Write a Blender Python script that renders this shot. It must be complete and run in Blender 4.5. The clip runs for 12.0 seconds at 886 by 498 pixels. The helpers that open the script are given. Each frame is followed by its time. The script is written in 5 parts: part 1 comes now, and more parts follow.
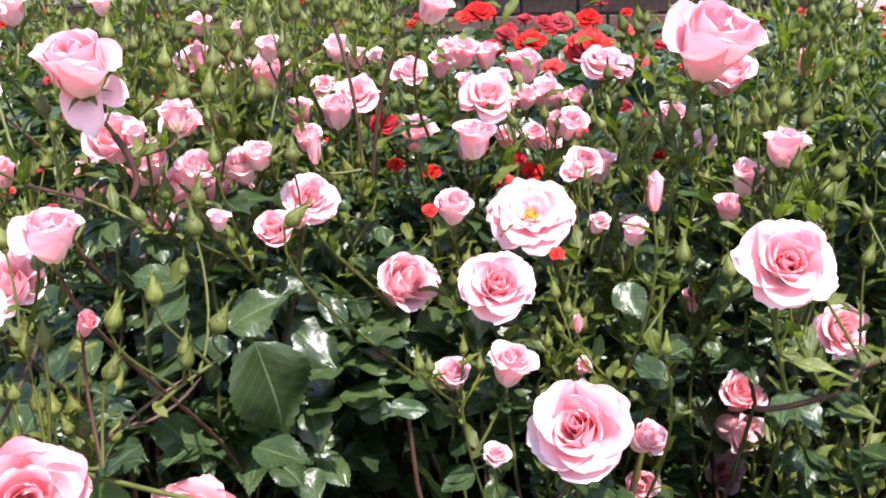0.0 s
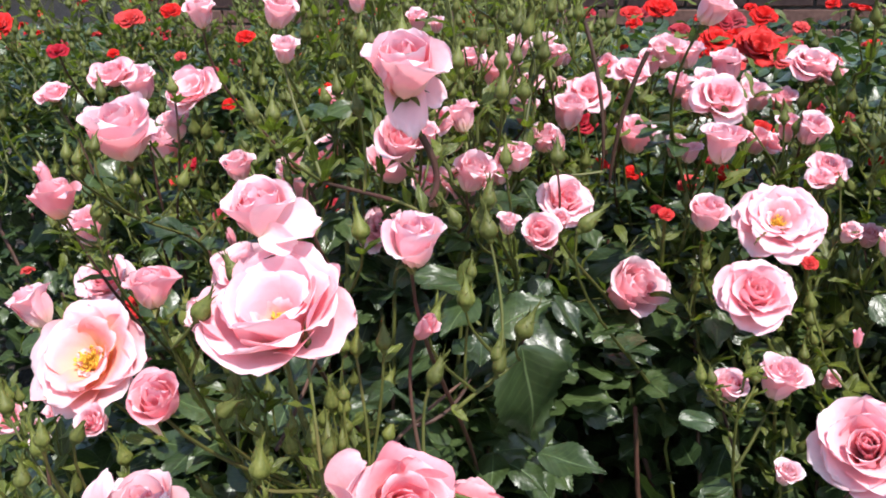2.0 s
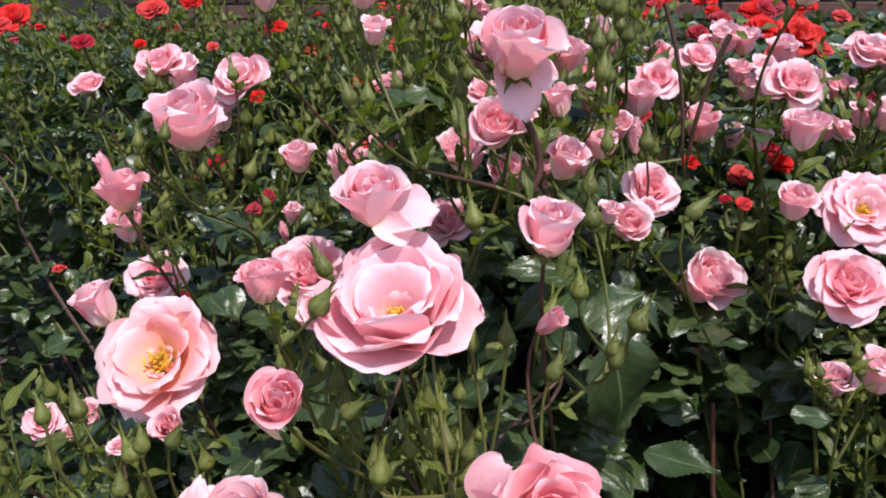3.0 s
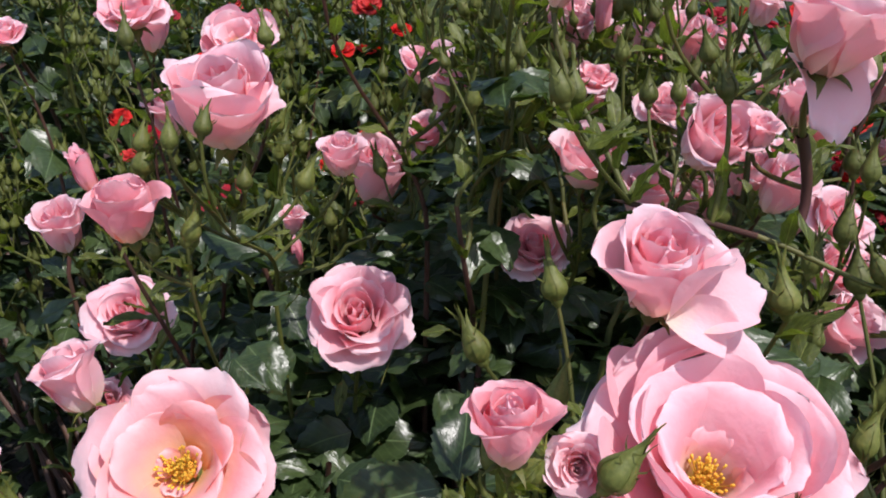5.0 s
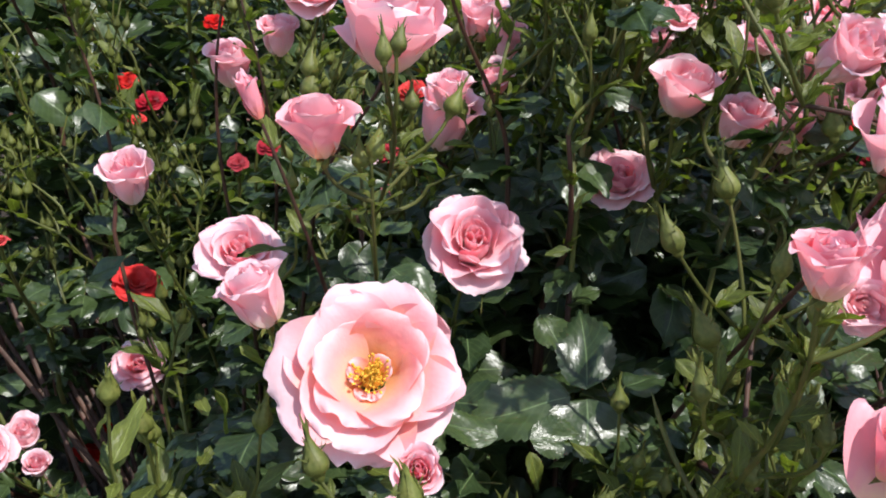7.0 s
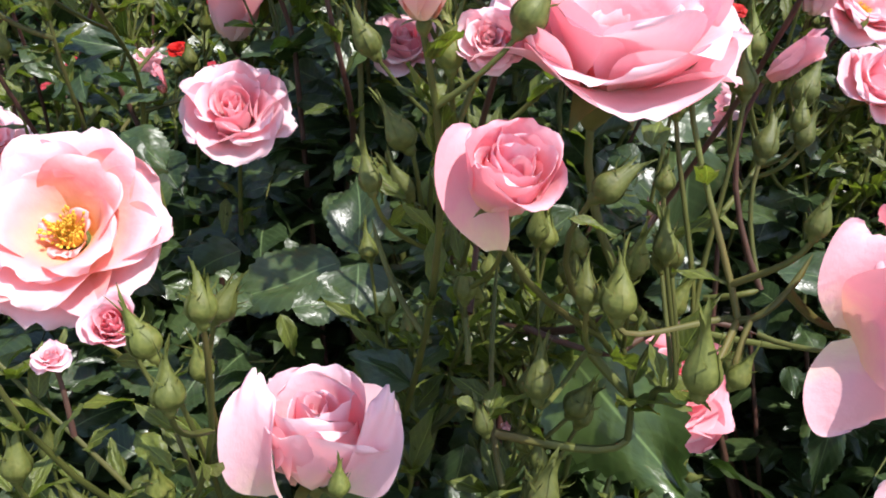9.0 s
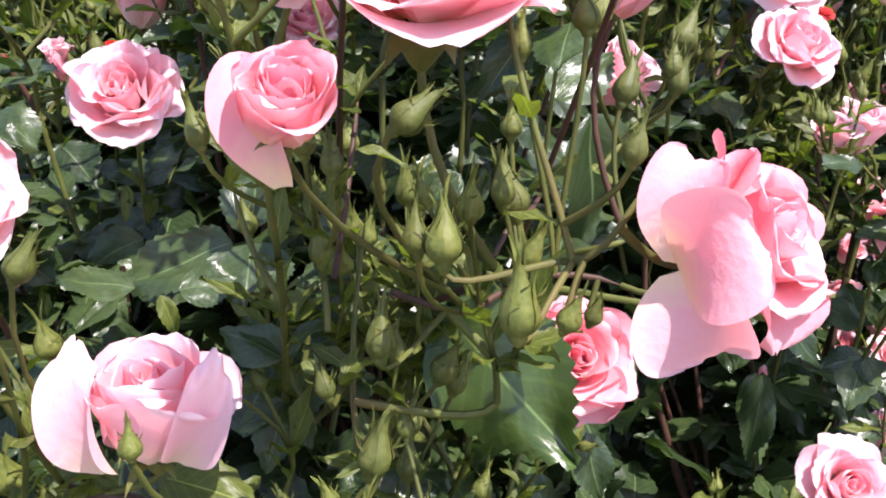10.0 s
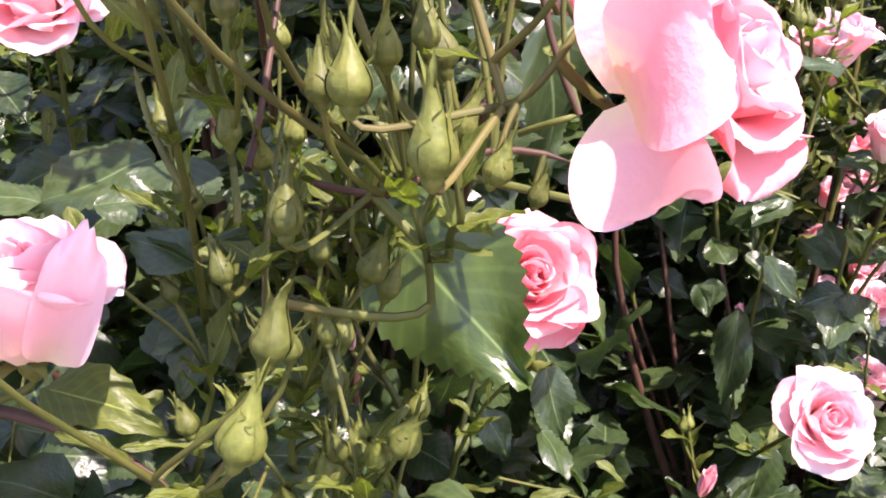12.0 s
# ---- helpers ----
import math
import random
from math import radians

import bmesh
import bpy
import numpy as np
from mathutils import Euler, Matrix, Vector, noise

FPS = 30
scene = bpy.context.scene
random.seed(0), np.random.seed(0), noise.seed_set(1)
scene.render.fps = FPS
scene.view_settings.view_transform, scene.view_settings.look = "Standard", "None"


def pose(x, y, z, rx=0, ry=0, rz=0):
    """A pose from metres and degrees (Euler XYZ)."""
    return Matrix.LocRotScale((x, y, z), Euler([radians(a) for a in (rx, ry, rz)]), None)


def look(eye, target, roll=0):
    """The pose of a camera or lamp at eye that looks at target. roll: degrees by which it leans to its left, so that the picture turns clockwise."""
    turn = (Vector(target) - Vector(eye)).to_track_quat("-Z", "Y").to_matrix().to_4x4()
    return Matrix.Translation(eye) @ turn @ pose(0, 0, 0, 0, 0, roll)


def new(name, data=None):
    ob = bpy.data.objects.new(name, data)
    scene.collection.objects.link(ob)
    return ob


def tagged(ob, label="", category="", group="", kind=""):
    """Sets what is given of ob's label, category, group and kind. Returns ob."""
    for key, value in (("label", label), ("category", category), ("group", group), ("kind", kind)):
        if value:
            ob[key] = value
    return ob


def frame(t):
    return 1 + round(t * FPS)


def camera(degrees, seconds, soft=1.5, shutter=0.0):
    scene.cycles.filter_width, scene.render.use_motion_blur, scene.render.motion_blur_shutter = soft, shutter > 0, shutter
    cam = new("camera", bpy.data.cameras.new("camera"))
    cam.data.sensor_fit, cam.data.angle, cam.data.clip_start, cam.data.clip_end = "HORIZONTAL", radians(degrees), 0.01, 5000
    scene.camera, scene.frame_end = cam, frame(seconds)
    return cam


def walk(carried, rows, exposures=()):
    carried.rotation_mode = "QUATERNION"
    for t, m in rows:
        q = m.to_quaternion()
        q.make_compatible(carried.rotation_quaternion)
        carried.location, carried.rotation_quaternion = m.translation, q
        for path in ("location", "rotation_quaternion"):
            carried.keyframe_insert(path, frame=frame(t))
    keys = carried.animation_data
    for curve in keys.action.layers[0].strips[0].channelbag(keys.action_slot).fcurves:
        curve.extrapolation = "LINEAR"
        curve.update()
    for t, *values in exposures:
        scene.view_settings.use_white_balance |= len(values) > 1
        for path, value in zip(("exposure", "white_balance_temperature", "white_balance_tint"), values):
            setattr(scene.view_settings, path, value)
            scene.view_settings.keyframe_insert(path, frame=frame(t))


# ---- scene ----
cam = camera(56.0, 12.0, soft=1.9)
PATH = [
    (0, (0.46, -0.075, 1.057), (-0.182, 1.693, 0.376), -2.4),
    (0.5, (0.407, -0.089, 1.058), (-0.26, 1.669, 0.377), -3.4),
    (1, (0.359, -0.103, 1.057), (-0.331, 1.643, 0.37), -2.2),
    (1.5, (0.333, -0.115, 1.067), (-0.401, 1.612, 0.375), -2.5),
    (2, (0.303, -0.122, 1.069), (-0.452, 1.594, 0.372), -2.1),
    (2.5, (0.266, -0.131, 1.065), (-0.494, 1.582, 0.366), -1.9),
    (4.5, (0.072, -0.042, 1.035), (-0.345, 1.767, 0.291), -1.2),
    (5, (0.013, 0.0, 1.032), (-0.393, 1.802, 0.264), 2.8),
    (5.5, (-0.06, -0.02, 1.044), (-0.379, 1.798, 0.271), 4.5),
    (6, (-0.113, -0.044, 1.038), (-0.355, 1.786, 0.269), 4.8),
    (6.5, (-0.115, -0.063, 1.019), (-0.33, 1.771, 0.252), 4.2),
    (8.5, (-0.026, -0.058, 0.946), (-0.093, 1.75, 0.095), 1.8),
    (9, (0.006, -0.047, 0.925), (-0.061, 1.774, 0.101), 0.4),
    (9.5, (0.025, -0.044, 0.915), (-0.028, 1.781, 0.099), -0.1),
    (10, (0.059, -0.039, 0.901), (0.009, 1.79, 0.094), -1.5),
    (10.5, (0.092, -0.031, 0.877), (0.03, 1.805, 0.088), -2.5),
    (11, (0.108, -0.016, 0.862), (0.05, 1.815, 0.058), -3.2),
    (11.5, (0.105, -0.016, 0.852), (0.059, 1.813, 0.043), -2.3),
    (12, (0.077, -0.017, 0.851), (0.063, 1.8, 0.015), -1.3),
]
walk(cam, [(t, look(eye, target, roll)) for t, eye, target, roll in PATH],
     exposures=[(0, 1.43, 6500, 12), (2.5, 0.67, 6500, 12), (4.5, 0.13, 6450, 16), (5.5, 0.45, 6450, 13), (6.5, 0.65, 6500, 10), (8.5, 0.73, 6450, 12), (9.5, 1.23, 6450, 12), (10.5, 1.43, 6660, 25), (12, 1.84, 6950, 29)])

# ---- light ----
world = bpy.data.worlds.new("sky")
scene.world = world
world.use_nodes = True
SUN_HEIGHT, SUN_SIDE = 64.0, 125.0      # degrees above the ground; degrees to the right of straight ahead
sky = world.node_tree.nodes.new("ShaderNodeTexSky")
sky.sky_type, sky.sun_disc = "NISHITA", False
sky.sun_elevation, sky.sun_rotation = radians(SUN_HEIGHT), radians(SUN_SIDE)
world.node_tree.links.new(sky.outputs[0], world.node_tree.nodes["Background"].inputs[0])
world.node_tree.nodes["Background"].inputs[1].default_value = 0.15
sun = new("sun", bpy.data.lights.new("sun", "SUN"))
sun.data.energy, sun.data.angle, sun.data.color = 3.9, radians(0.5), (1.0, 0.97, 0.93)
sun_from = Vector((math.sin(radians(SUN_SIDE)) * math.cos(radians(SUN_HEIGHT)), math.cos(radians(SUN_SIDE)) * math.cos(radians(SUN_HEIGHT)), math.sin(radians(SUN_HEIGHT))))
sun.matrix_world = look(sun_from * 20, (0, 0, 0))

rnd = random.Random(7)


# ---- materials ----
def material(name):
    m = bpy.data.materials.new(name)
    m.use_nodes = True
    return m, m.node_tree.nodes, m.node_tree.links, m.node_tree.nodes["Principled BSDF"]


def ramp(nodes, stops):
    r = nodes.new("ShaderNodeValToRGB")
    while len(r.color_ramp.elements) < len(stops):
        r.color_ramp.elements.new(0.5)
    for e, (p, c) in zip(r.color_ramp.elements, stops):
        e.position, e.color = p, (*c, 1)
    return r


def noise_node(nodes, links, scale, detail=4, coord="Object"):
    tc = nodes.new("ShaderNodeTexCoord")
    n = nodes.new("ShaderNodeTexNoise")
    n.inputs["Scale"].default_value, n.inputs["Detail"].default_value = scale, detail
    links.new(tc.outputs[coord], n.inputs["Vector"])
    return n


def mix_col(nodes, links, kind, fac, a, b):
    m = nodes.new("ShaderNodeMix")
    m.data_type, m.blend_type = "RGBA", kind
    for sock, v in ((m.inputs[0], fac), (m.inputs[6], a), (m.inputs[7], b)):
        if hasattr(v, "links"):
            links.new(v, sock)
        elif isinstance(v, (int, float)):
            sock.default_value = v
        else:
            sock.default_value = (*v, 1)
    return m.outputs[2]


def bump(nodes, links, height, strength, distance, bsdf):
    b = nodes.new("ShaderNodeBump")
    b.inputs["Strength"].default_value, b.inputs["Distance"].default_value = strength, distance
    links.new(height, b.inputs["Height"])
    links.new(b.outputs[0], bsdf.inputs["Normal"])
    return b


def thin(nodes, links, bsdf, col, amount):
    """Lets light through a thin sheet."""
    tr = nodes.new("ShaderNodeBsdfTranslucent")
    links.new(col, tr.inputs[0])
    ms = nodes.new("ShaderNodeMixShader")
    ms.inputs[0].default_value = amount
    links.new(bsdf.outputs[0], ms.inputs[1])
    links.new(tr.outputs[0], ms.inputs[2])
    out = [n for n in nodes if n.type == "OUTPUT_MATERIAL"][0]
    links.new(ms.outputs[0], out.inputs[0])


def petal_material(name, base, body, rim, through_col, amount=0.42, vary=0.12, glow=None):
    m, nodes, links, bsdf = material(name)
    uv = nodes.new("ShaderNodeUVMap")
    sep = nodes.new("ShaderNodeSeparateXYZ")
    links.new(uv.outputs[0], sep.inputs[0])
    n = noise_node(nodes, links, 9, 3)
    add = nodes.new("ShaderNodeMath")
    add.operation = "MULTIPLY_ADD"
    add.inputs[1].default_value = 0.25
    links.new(n.outputs["Fac"], add.inputs[0])
    sub = nodes.new("ShaderNodeMath")
    sub.operation = "ADD"
    sub.inputs[1].default_value = -0.125
    links.new(sep.outputs[1], sub.inputs[0])
    links.new(sub.outputs[0], add.inputs[2])
    r = ramp(nodes, [(0.0, base), (0.32, glow), (0.62, body), (1.0, rim)] if glow else [(0.0, base), (0.34, body), (0.72, body), (1.0, rim)])
    links.new(add.outputs[0], r.inputs[0])
    info = nodes.new("ShaderNodeObjectInfo")
    hsv = nodes.new("ShaderNodeHueSaturation")
    mr = nodes.new("ShaderNodeMapRange")
    mr.inputs["To Min"].default_value, mr.inputs["To Max"].default_value = 1 - vary * 2.0, 1 + vary * 2.0
    links.new(info.outputs["Random"], mr.inputs[0])
    links.new(mr.outputs[0], hsv.inputs["Saturation"])
    links.new(r.outputs[0], hsv.inputs["Color"])
    links.new(hsv.outputs[0], bsdf.inputs["Base Color"])
    bsdf.inputs["Roughness"].default_value = 0.55
    bsdf.inputs["Specular IOR Level"].default_value = 0.22
    bsdf.inputs["Sheen Weight"].default_value = 0.15
    # soft hollows and fine pleats of the petal
    run = nodes.new("ShaderNodeMapping")
    run.inputs["Scale"].default_value = (15.0, 1.6, 1.0)
    links.new(uv.outputs[0], run.inputs["Vector"])
    pleat = nodes.new("ShaderNodeTexNoise")
    pleat.inputs["Scale"].default_value, pleat.inputs["Detail"].default_value = 1.0, 3.0
    links.new(run.outputs[0], pleat.inputs["Vector"])
    mixh = nodes.new("ShaderNodeMath")
    mixh.operation = "MULTIPLY_ADD"
    mixh.inputs[1].default_value = 0.13
    links.new(pleat.outputs["Fac"], mixh.inputs[0])
    links.new(n.outputs["Fac"], mixh.inputs[2])
    bump(nodes, links, mixh.outputs[0], 0.09, 0.02, bsdf)
    tint = mix_col(nodes, links, "MULTIPLY", 1.0, hsv.outputs[0], through_col)
    thin(nodes, links, bsdf, tint, amount)
    return m


PINK = petal_material("pink petal", (0.93, 0.76, 0.55), (0.95, 0.595, 0.645), (0.96, 0.765, 0.805), (1.0, 0.72, 0.74), 0.40, 0.10)
PINK_DEEP = petal_material("inner pink petal", (0.90, 0.42, 0.34), (0.92, 0.46, 0.52), (0.94, 0.65, 0.71), (1.0, 0.66, 0.67), 0.40, 0.10)
PINK_WARM = petal_material("warm pink petal", (0.92, 0.70, 0.42), (0.90, 0.41, 0.46), (0.93, 0.545, 0.59), (1.0, 0.66, 0.68), 0.38, 0.08)
PINK_OPEN = petal_material("open pink petal", (0.95, 0.64, 0.12), (0.94, 0.52, 0.555), (0.95, 0.72, 0.76), (1.0, 0.72, 0.70), 0.40, 0.09, (0.95, 0.62, 0.48))
PINK_HEART = petal_material("salmon inner petal", (0.95, 0.60, 0.10), (0.93, 0.44, 0.44), (0.95, 0.64, 0.67), (1.0, 0.70, 0.64), 0.40, 0.09, (0.95, 0.55, 0.36))
RED = petal_material("scarlet petal", (0.58, 0.02, 0.006), (0.62, 0.007, 0.004), (0.66, 0.010, 0.006), (1.0, 0.4, 0.35), 0.30, 0.05)
CRIMSON = petal_material("crimson petal", (0.30, 0.01, 0.02), (0.36, 0.006, 0.02), (0.40, 0.01, 0.03), (1.0, 0.4, 0.5), 0.25, 0.05)


def leaf_material(name, dark, light, rough, glow, gloss=0.5):
    m, nodes, links, bsdf = material(name)
    uv = nodes.new("ShaderNodeUVMap")
    sep = nodes.new("ShaderNodeSeparateXYZ")
    links.new(uv.outputs[0], sep.inputs[0])
    n = noise_node(nodes, links, 6, 5, "UV")
    info = nodes.new("ShaderNodeObjectInfo")
    geo = nodes.new("ShaderNodeNewGeometry")
    rsum = nodes.new("ShaderNodeMath")
    rsum.operation = "ADD"
    links.new(info.outputs["Random"], rsum.inputs[0])
    links.new(geo.outputs["Random Per Island"], rsum.inputs[1])
    fr = nodes.new("ShaderNodeMath")
    fr.operation = "FRACT"
    links.new(rsum.outputs[0], fr.inputs[0])
    base = mix_col(nodes, links, "MIX", fr.outputs[0], dark, light)
    mott = ramp(nodes, [(0.3, (0.75, 0.75, 0.75)), (0.7, (1.2, 1.2, 1.15))])
    links.new(n.outputs["Fac"], mott.inputs[0])
    base = mix_col(nodes, links, "MULTIPLY", 1.0, base, mott.outputs[0])
    # pale midrib and side veins
    off = nodes.new("ShaderNodeMath")
    off.operation = "SUBTRACT"
    off.inputs[1].default_value = 0.5
    links.new(sep.outputs[0], off.inputs[0])
    ab = nodes.new("ShaderNodeMath")
    ab.operation = "ABSOLUTE"
    links.new(off.outputs[0], ab.inputs[0])
    rib = ramp(nodes, [(0.0, (1, 1, 1)), (0.022, (0, 0, 0))])
    links.new(ab.outputs[0], rib.inputs[0])
    slant = nodes.new("ShaderNodeMath")
    slant.operation = "MULTIPLY_ADD"
    slant.inputs[1].default_value = -0.55
    links.new(ab.outputs[0], slant.inputs[0])
    links.new(sep.outputs[1], slant.inputs[2])
    mul = nodes.new("ShaderNodeMath")
    mul.operation = "MULTIPLY"
    mul.inputs[1].default_value = 52.0
    links.new(slant.outputs[0], mul.inputs[0])
    sine = nodes.new("ShaderNodeMath")
    sine.operation = "SINE"
    links.new(mul.outputs[0], sine.inputs[0])
    vein = ramp(nodes, [(0.0, (1, 1, 1)), (0.25, (0.35, 0.35, 0.35)), (1.0, (0.35, 0.35, 0.35))])
    half = nodes.new("ShaderNodeMath")
    half.operation = "MULTIPLY_ADD"
    half.inputs[1].default_value = half.inputs[2].default_value = 0.5
    links.new(sine.outputs[0], half.inputs[0])
    links.new(half.outputs[0], vein.inputs[0])
    faint = nodes.new("ShaderNodeMath")
    faint.operation = "MULTIPLY_ADD"
    faint.inputs[1].default_value, faint.inputs[2].default_value = 0.22, -0.05
    links.new(vein.outputs[0], faint.inputs[0])
    base = mix_col(nodes, links, "MIX", faint.outputs[0], base, tuple(min(1, c * 1.9 + 0.02) for c in light))
    base = mix_col(nodes, links, "MIX", rib.outputs[0], base, tuple(min(1, c * 2.2 + 0.03) for c in light))
    links.new(base, bsdf.inputs["Base Color"])
    rr = nodes.new("ShaderNodeMapRange")
    rr.inputs["To Min"].default_value, rr.inputs["To Max"].default_value = rough - 0.06, rough + 0.10
    links.new(n.outputs["Fac"], rr.inputs[0])
    links.new(rr.outputs[0], bsdf.inputs["Roughness"])
    bsdf.inputs["Specular IOR Level"].default_value = gloss
    # the blade swells between its veins
    swell = nodes.new("ShaderNodeTexNoise")
    swell.inputs["Scale"].default_value, swell.inputs["Detail"].default_value = 2.6, 1.0
    shift = nodes.new("ShaderNodeVectorMath")
    shift.operation = "ADD"
    links.new(uv.outputs[0], shift.inputs[0])
    links.new(fr.outputs[0], shift.inputs[1])
    links.new(shift.outputs[0], swell.inputs["Vector"])
    big = nodes.new("ShaderNodeMath")
    big.operation = "MULTIPLY"
    big.inputs[1].default_value = 7.0
    links.new(swell.outputs["Fac"], big.inputs[0])
    quilt = nodes.new("ShaderNodeTexNoise")
    quilt.inputs["Scale"].default_value, quilt.inputs["Detail"].default_value = 13.0, 2.0
    links.new(shift.outputs[0], quilt.inputs["Vector"])
    both = nodes.new("ShaderNodeMath")
    both.operation = "MULTIPLY_ADD"
    both.inputs[1].default_value = 1.5
    links.new(quilt.outputs["Fac"], both.inputs[0])
    links.new(big.outputs[0], both.inputs[2])
    hsum = nodes.new("ShaderNodeMath")
    hsum.operation = "ADD"
    soft = nodes.new("ShaderNodeMath")
    soft.operation = "MULTIPLY"
    soft.inputs[1].default_value = 0.05
    links.new(half.outputs[0], soft.inputs[0])
    links.new(soft.outputs[0], hsum.inputs[0])
    links.new(both.outputs[0], hsum.inputs[1])
    bump(nodes, links, hsum.outputs[0], 0.55, 0.0005, bsdf)
    tint = mix_col(nodes, links, "MULTIPLY", 1.0, base, (2.0, 2.4, 0.9))
    thin(nodes, links, bsdf, tint, glow)
    return m


LEAF = leaf_material("dark rose leaf", (0.017, 0.033, 0.012), (0.048, 0.075, 0.024), 0.31, 0.20, 0.54)
# the dark leaf again, its colour brightened to read as sunlit
LIT_LEAF = leaf_material("rose leaf with painted sunlight", (0.034, 0.062, 0.012), (0.056, 0.092, 0.018), 0.30, 0.16, 0.60)
YOUNG = leaf_material("young rose leaf", (0.054, 0.070, 0.012), (0.118, 0.140, 0.025), 0.42, 0.32, 0.40)


def stem_material(name, a, b):
    m, nodes, links, bsdf = material(name)
    n = noise_node(nodes, links, 9 if "bud" in name else 60, 5)
    r = ramp(nodes, [(0.3, a), (0.7, b)])
    links.new(n.outputs["Fac"], r.inputs[0])
    info = nodes.new("ShaderNodeObjectInfo")
    v = nodes.new("ShaderNodeMapRange")
    v.inputs["To Min"].default_value, v.inputs["To Max"].default_value = 0.7, 1.25
    links.new(info.outputs["Random"], v.inputs[0])
    blush = noise_node(nodes, links, 2.2 if "bud" in name else 14, 2)
    patch = ramp(nodes, [(0.52, (0, 0, 0)), (0.72, (0.45, 0.45, 0.45))])
    links.new(blush.outputs["Fac"], patch.inputs[0])
    flushed = mix_col(nodes, links, "MIX", patch.outputs[0], r.outputs[0], (b[0] * 1.15, b[1] * 0.62, b[2] * 1.1))
    col = mix_col(nodes, links, "MULTIPLY", 1.0, flushed, v.outputs[0])
    links.new(col, bsdf.inputs["Base Color"])
    bsdf.inputs["Roughness"].default_value = 0.55
    bsdf.inputs["Specular IOR Level"].default_value = 0.3
    bump(nodes, links, n.outputs["Fac"], 0.4, 0.001, bsdf)
    return m


STEM = stem_material("green stem", (0.054, 0.062, 0.013), (0.102, 0.110, 0.023))
CANE = stem_material("reddish cane", (0.045, 0.022, 0.015), (0.085, 0.042, 0.026))
BUD = stem_material("green bud", (0.064, 0.078, 0.014), (0.128, 0.140, 0.030))
STAMEN = stem_material("yellow stamens", (0.75, 0.42, 0.03), (0.85, 0.58, 0.08))


def ground_material(name, a, b, scale, relief, rough=0.95):
    m, nodes, links, bsdf = material(name)
    n = noise_node(nodes, links, scale, 8)
    n2 = noise_node(nodes, links, scale * 0.09, 3)
    r = ramp(nodes, [(0.3, a), (0.72, b)])
    links.new(n.outputs["Fac"], r.inputs[0])
    r2 = ramp(nodes, [(0.3, (0.75, 0.75, 0.75)), (0.7, (1.1, 1.1, 1.1))])
    links.new(n2.outputs["Fac"], r2.inputs[0])
    links.new(mix_col(nodes, links, "MULTIPLY", 1.0, r.outputs[0], r2.outputs[0]), bsdf.inputs["Base Color"])
    bsdf.inputs["Roughness"].default_value = rough
    bump(nodes, links, n.outputs["Fac"], 0.8, relief, bsdf)
    return m


SOIL = ground_material("dark soil", (0.018, 0.013, 0.010), (0.06, 0.045, 0.034), 42, 0.03)
CHIP = ground_material("bark chips", (0.05, 0.032, 0.022), (0.15, 0.105, 0.075), 60, 0.004)
PAVING = ground_material("beige paving", (0.22, 0.175, 0.145), (0.29, 0.235, 0.195), 30, 0.004)
BRICK = ground_material("brown brick", (0.11, 0.055, 0.042), (0.19, 0.10, 0.075), 50, 0.004)
MORTAR = ground_material("dark mortar", (0.10, 0.085, 0.075), (0.15, 0.13, 0.115), 70, 0.003)
COPING = ground_material("pale coping stone", (0.30, 0.24, 0.20), (0.38, 0.31, 0.26), 40, 0.003)


# ---- mesh helpers ----
def grid_mesh(name, rows, mat, uvs=None, smooth=True):
    """A mesh from rows of points (all rows of one length), with u across and v along as its map."""
    nv, nu = len(rows), len(rows[0])
    verts = [p for row in rows for p in row]
    faces = [(j * nu + i, j * nu + i + 1, (j + 1) * nu + i + 1, (j + 1) * nu + i) for j in range(nv - 1) for i in range(nu - 1)]
    me = bpy.data.meshes.new(name)
    me.from_pydata(verts, [], faces)
    layer = me.uv_layers.new(name="UVMap")
    for poly in me.polygons:
        poly.use_smooth = smooth
        for li in poly.loop_indices:
            vi = me.loops[li].vertex_index
            layer.data[li].uv = ((vi % nu) / (nu - 1), (vi // nu) / (nv - 1))
    me.materials.append(mat)
    return me


def merged(name, pieces, mats):
    """One mesh out of (mesh, matrix, material slot)."""
    verts, faces, slots, uvs = [], [], [], []
    for me, m, slot in pieces:
        base = len(verts)
        verts += [m @ v.co for v in me.vertices]
        data = me.uv_layers[0].data if me.uv_layers else None
        for p in me.polygons:
            faces.append([base + i for i in p.vertices])
            slots.append(slot)
            uvs += [tuple(data[li].uv) if data else (0, 0) for li in p.loop_indices]
    out = bpy.data.meshes.new(name)
    out.from_pydata(verts, [], faces)
    out.uv_layers.new(name="UVMap").data.foreach_set("uv", [c for uv in uvs for c in uv])
    out.polygons.foreach_set("material_index", slots)
    out.polygons.foreach_set("use_smooth", [True] * len(faces))
    for mat in mats:
        out.materials.append(mat)
    return out


def tube_mesh(name, pts, radii, mat, sides=6):
    rows, side = [], Vector((1, 0, 0))
    pts = [Vector(p) for p in pts]
    for i, p in enumerate(pts):
        d = (pts[min(i + 1, len(pts) - 1)] - pts[max(i - 1, 0)]).normalized()
        side = (side - d * side.dot(d))
        side = side.normalized() if side.length > 1e-4 else d.orthogonal().normalized()
        up = d.cross(side)
        rows.append([p + radii[i] * (math.cos(a) * side + math.sin(a) * up) for a in [math.tau * k / sides for k in range(sides + 1)]])
    return grid_mesh(name, rows, mat)


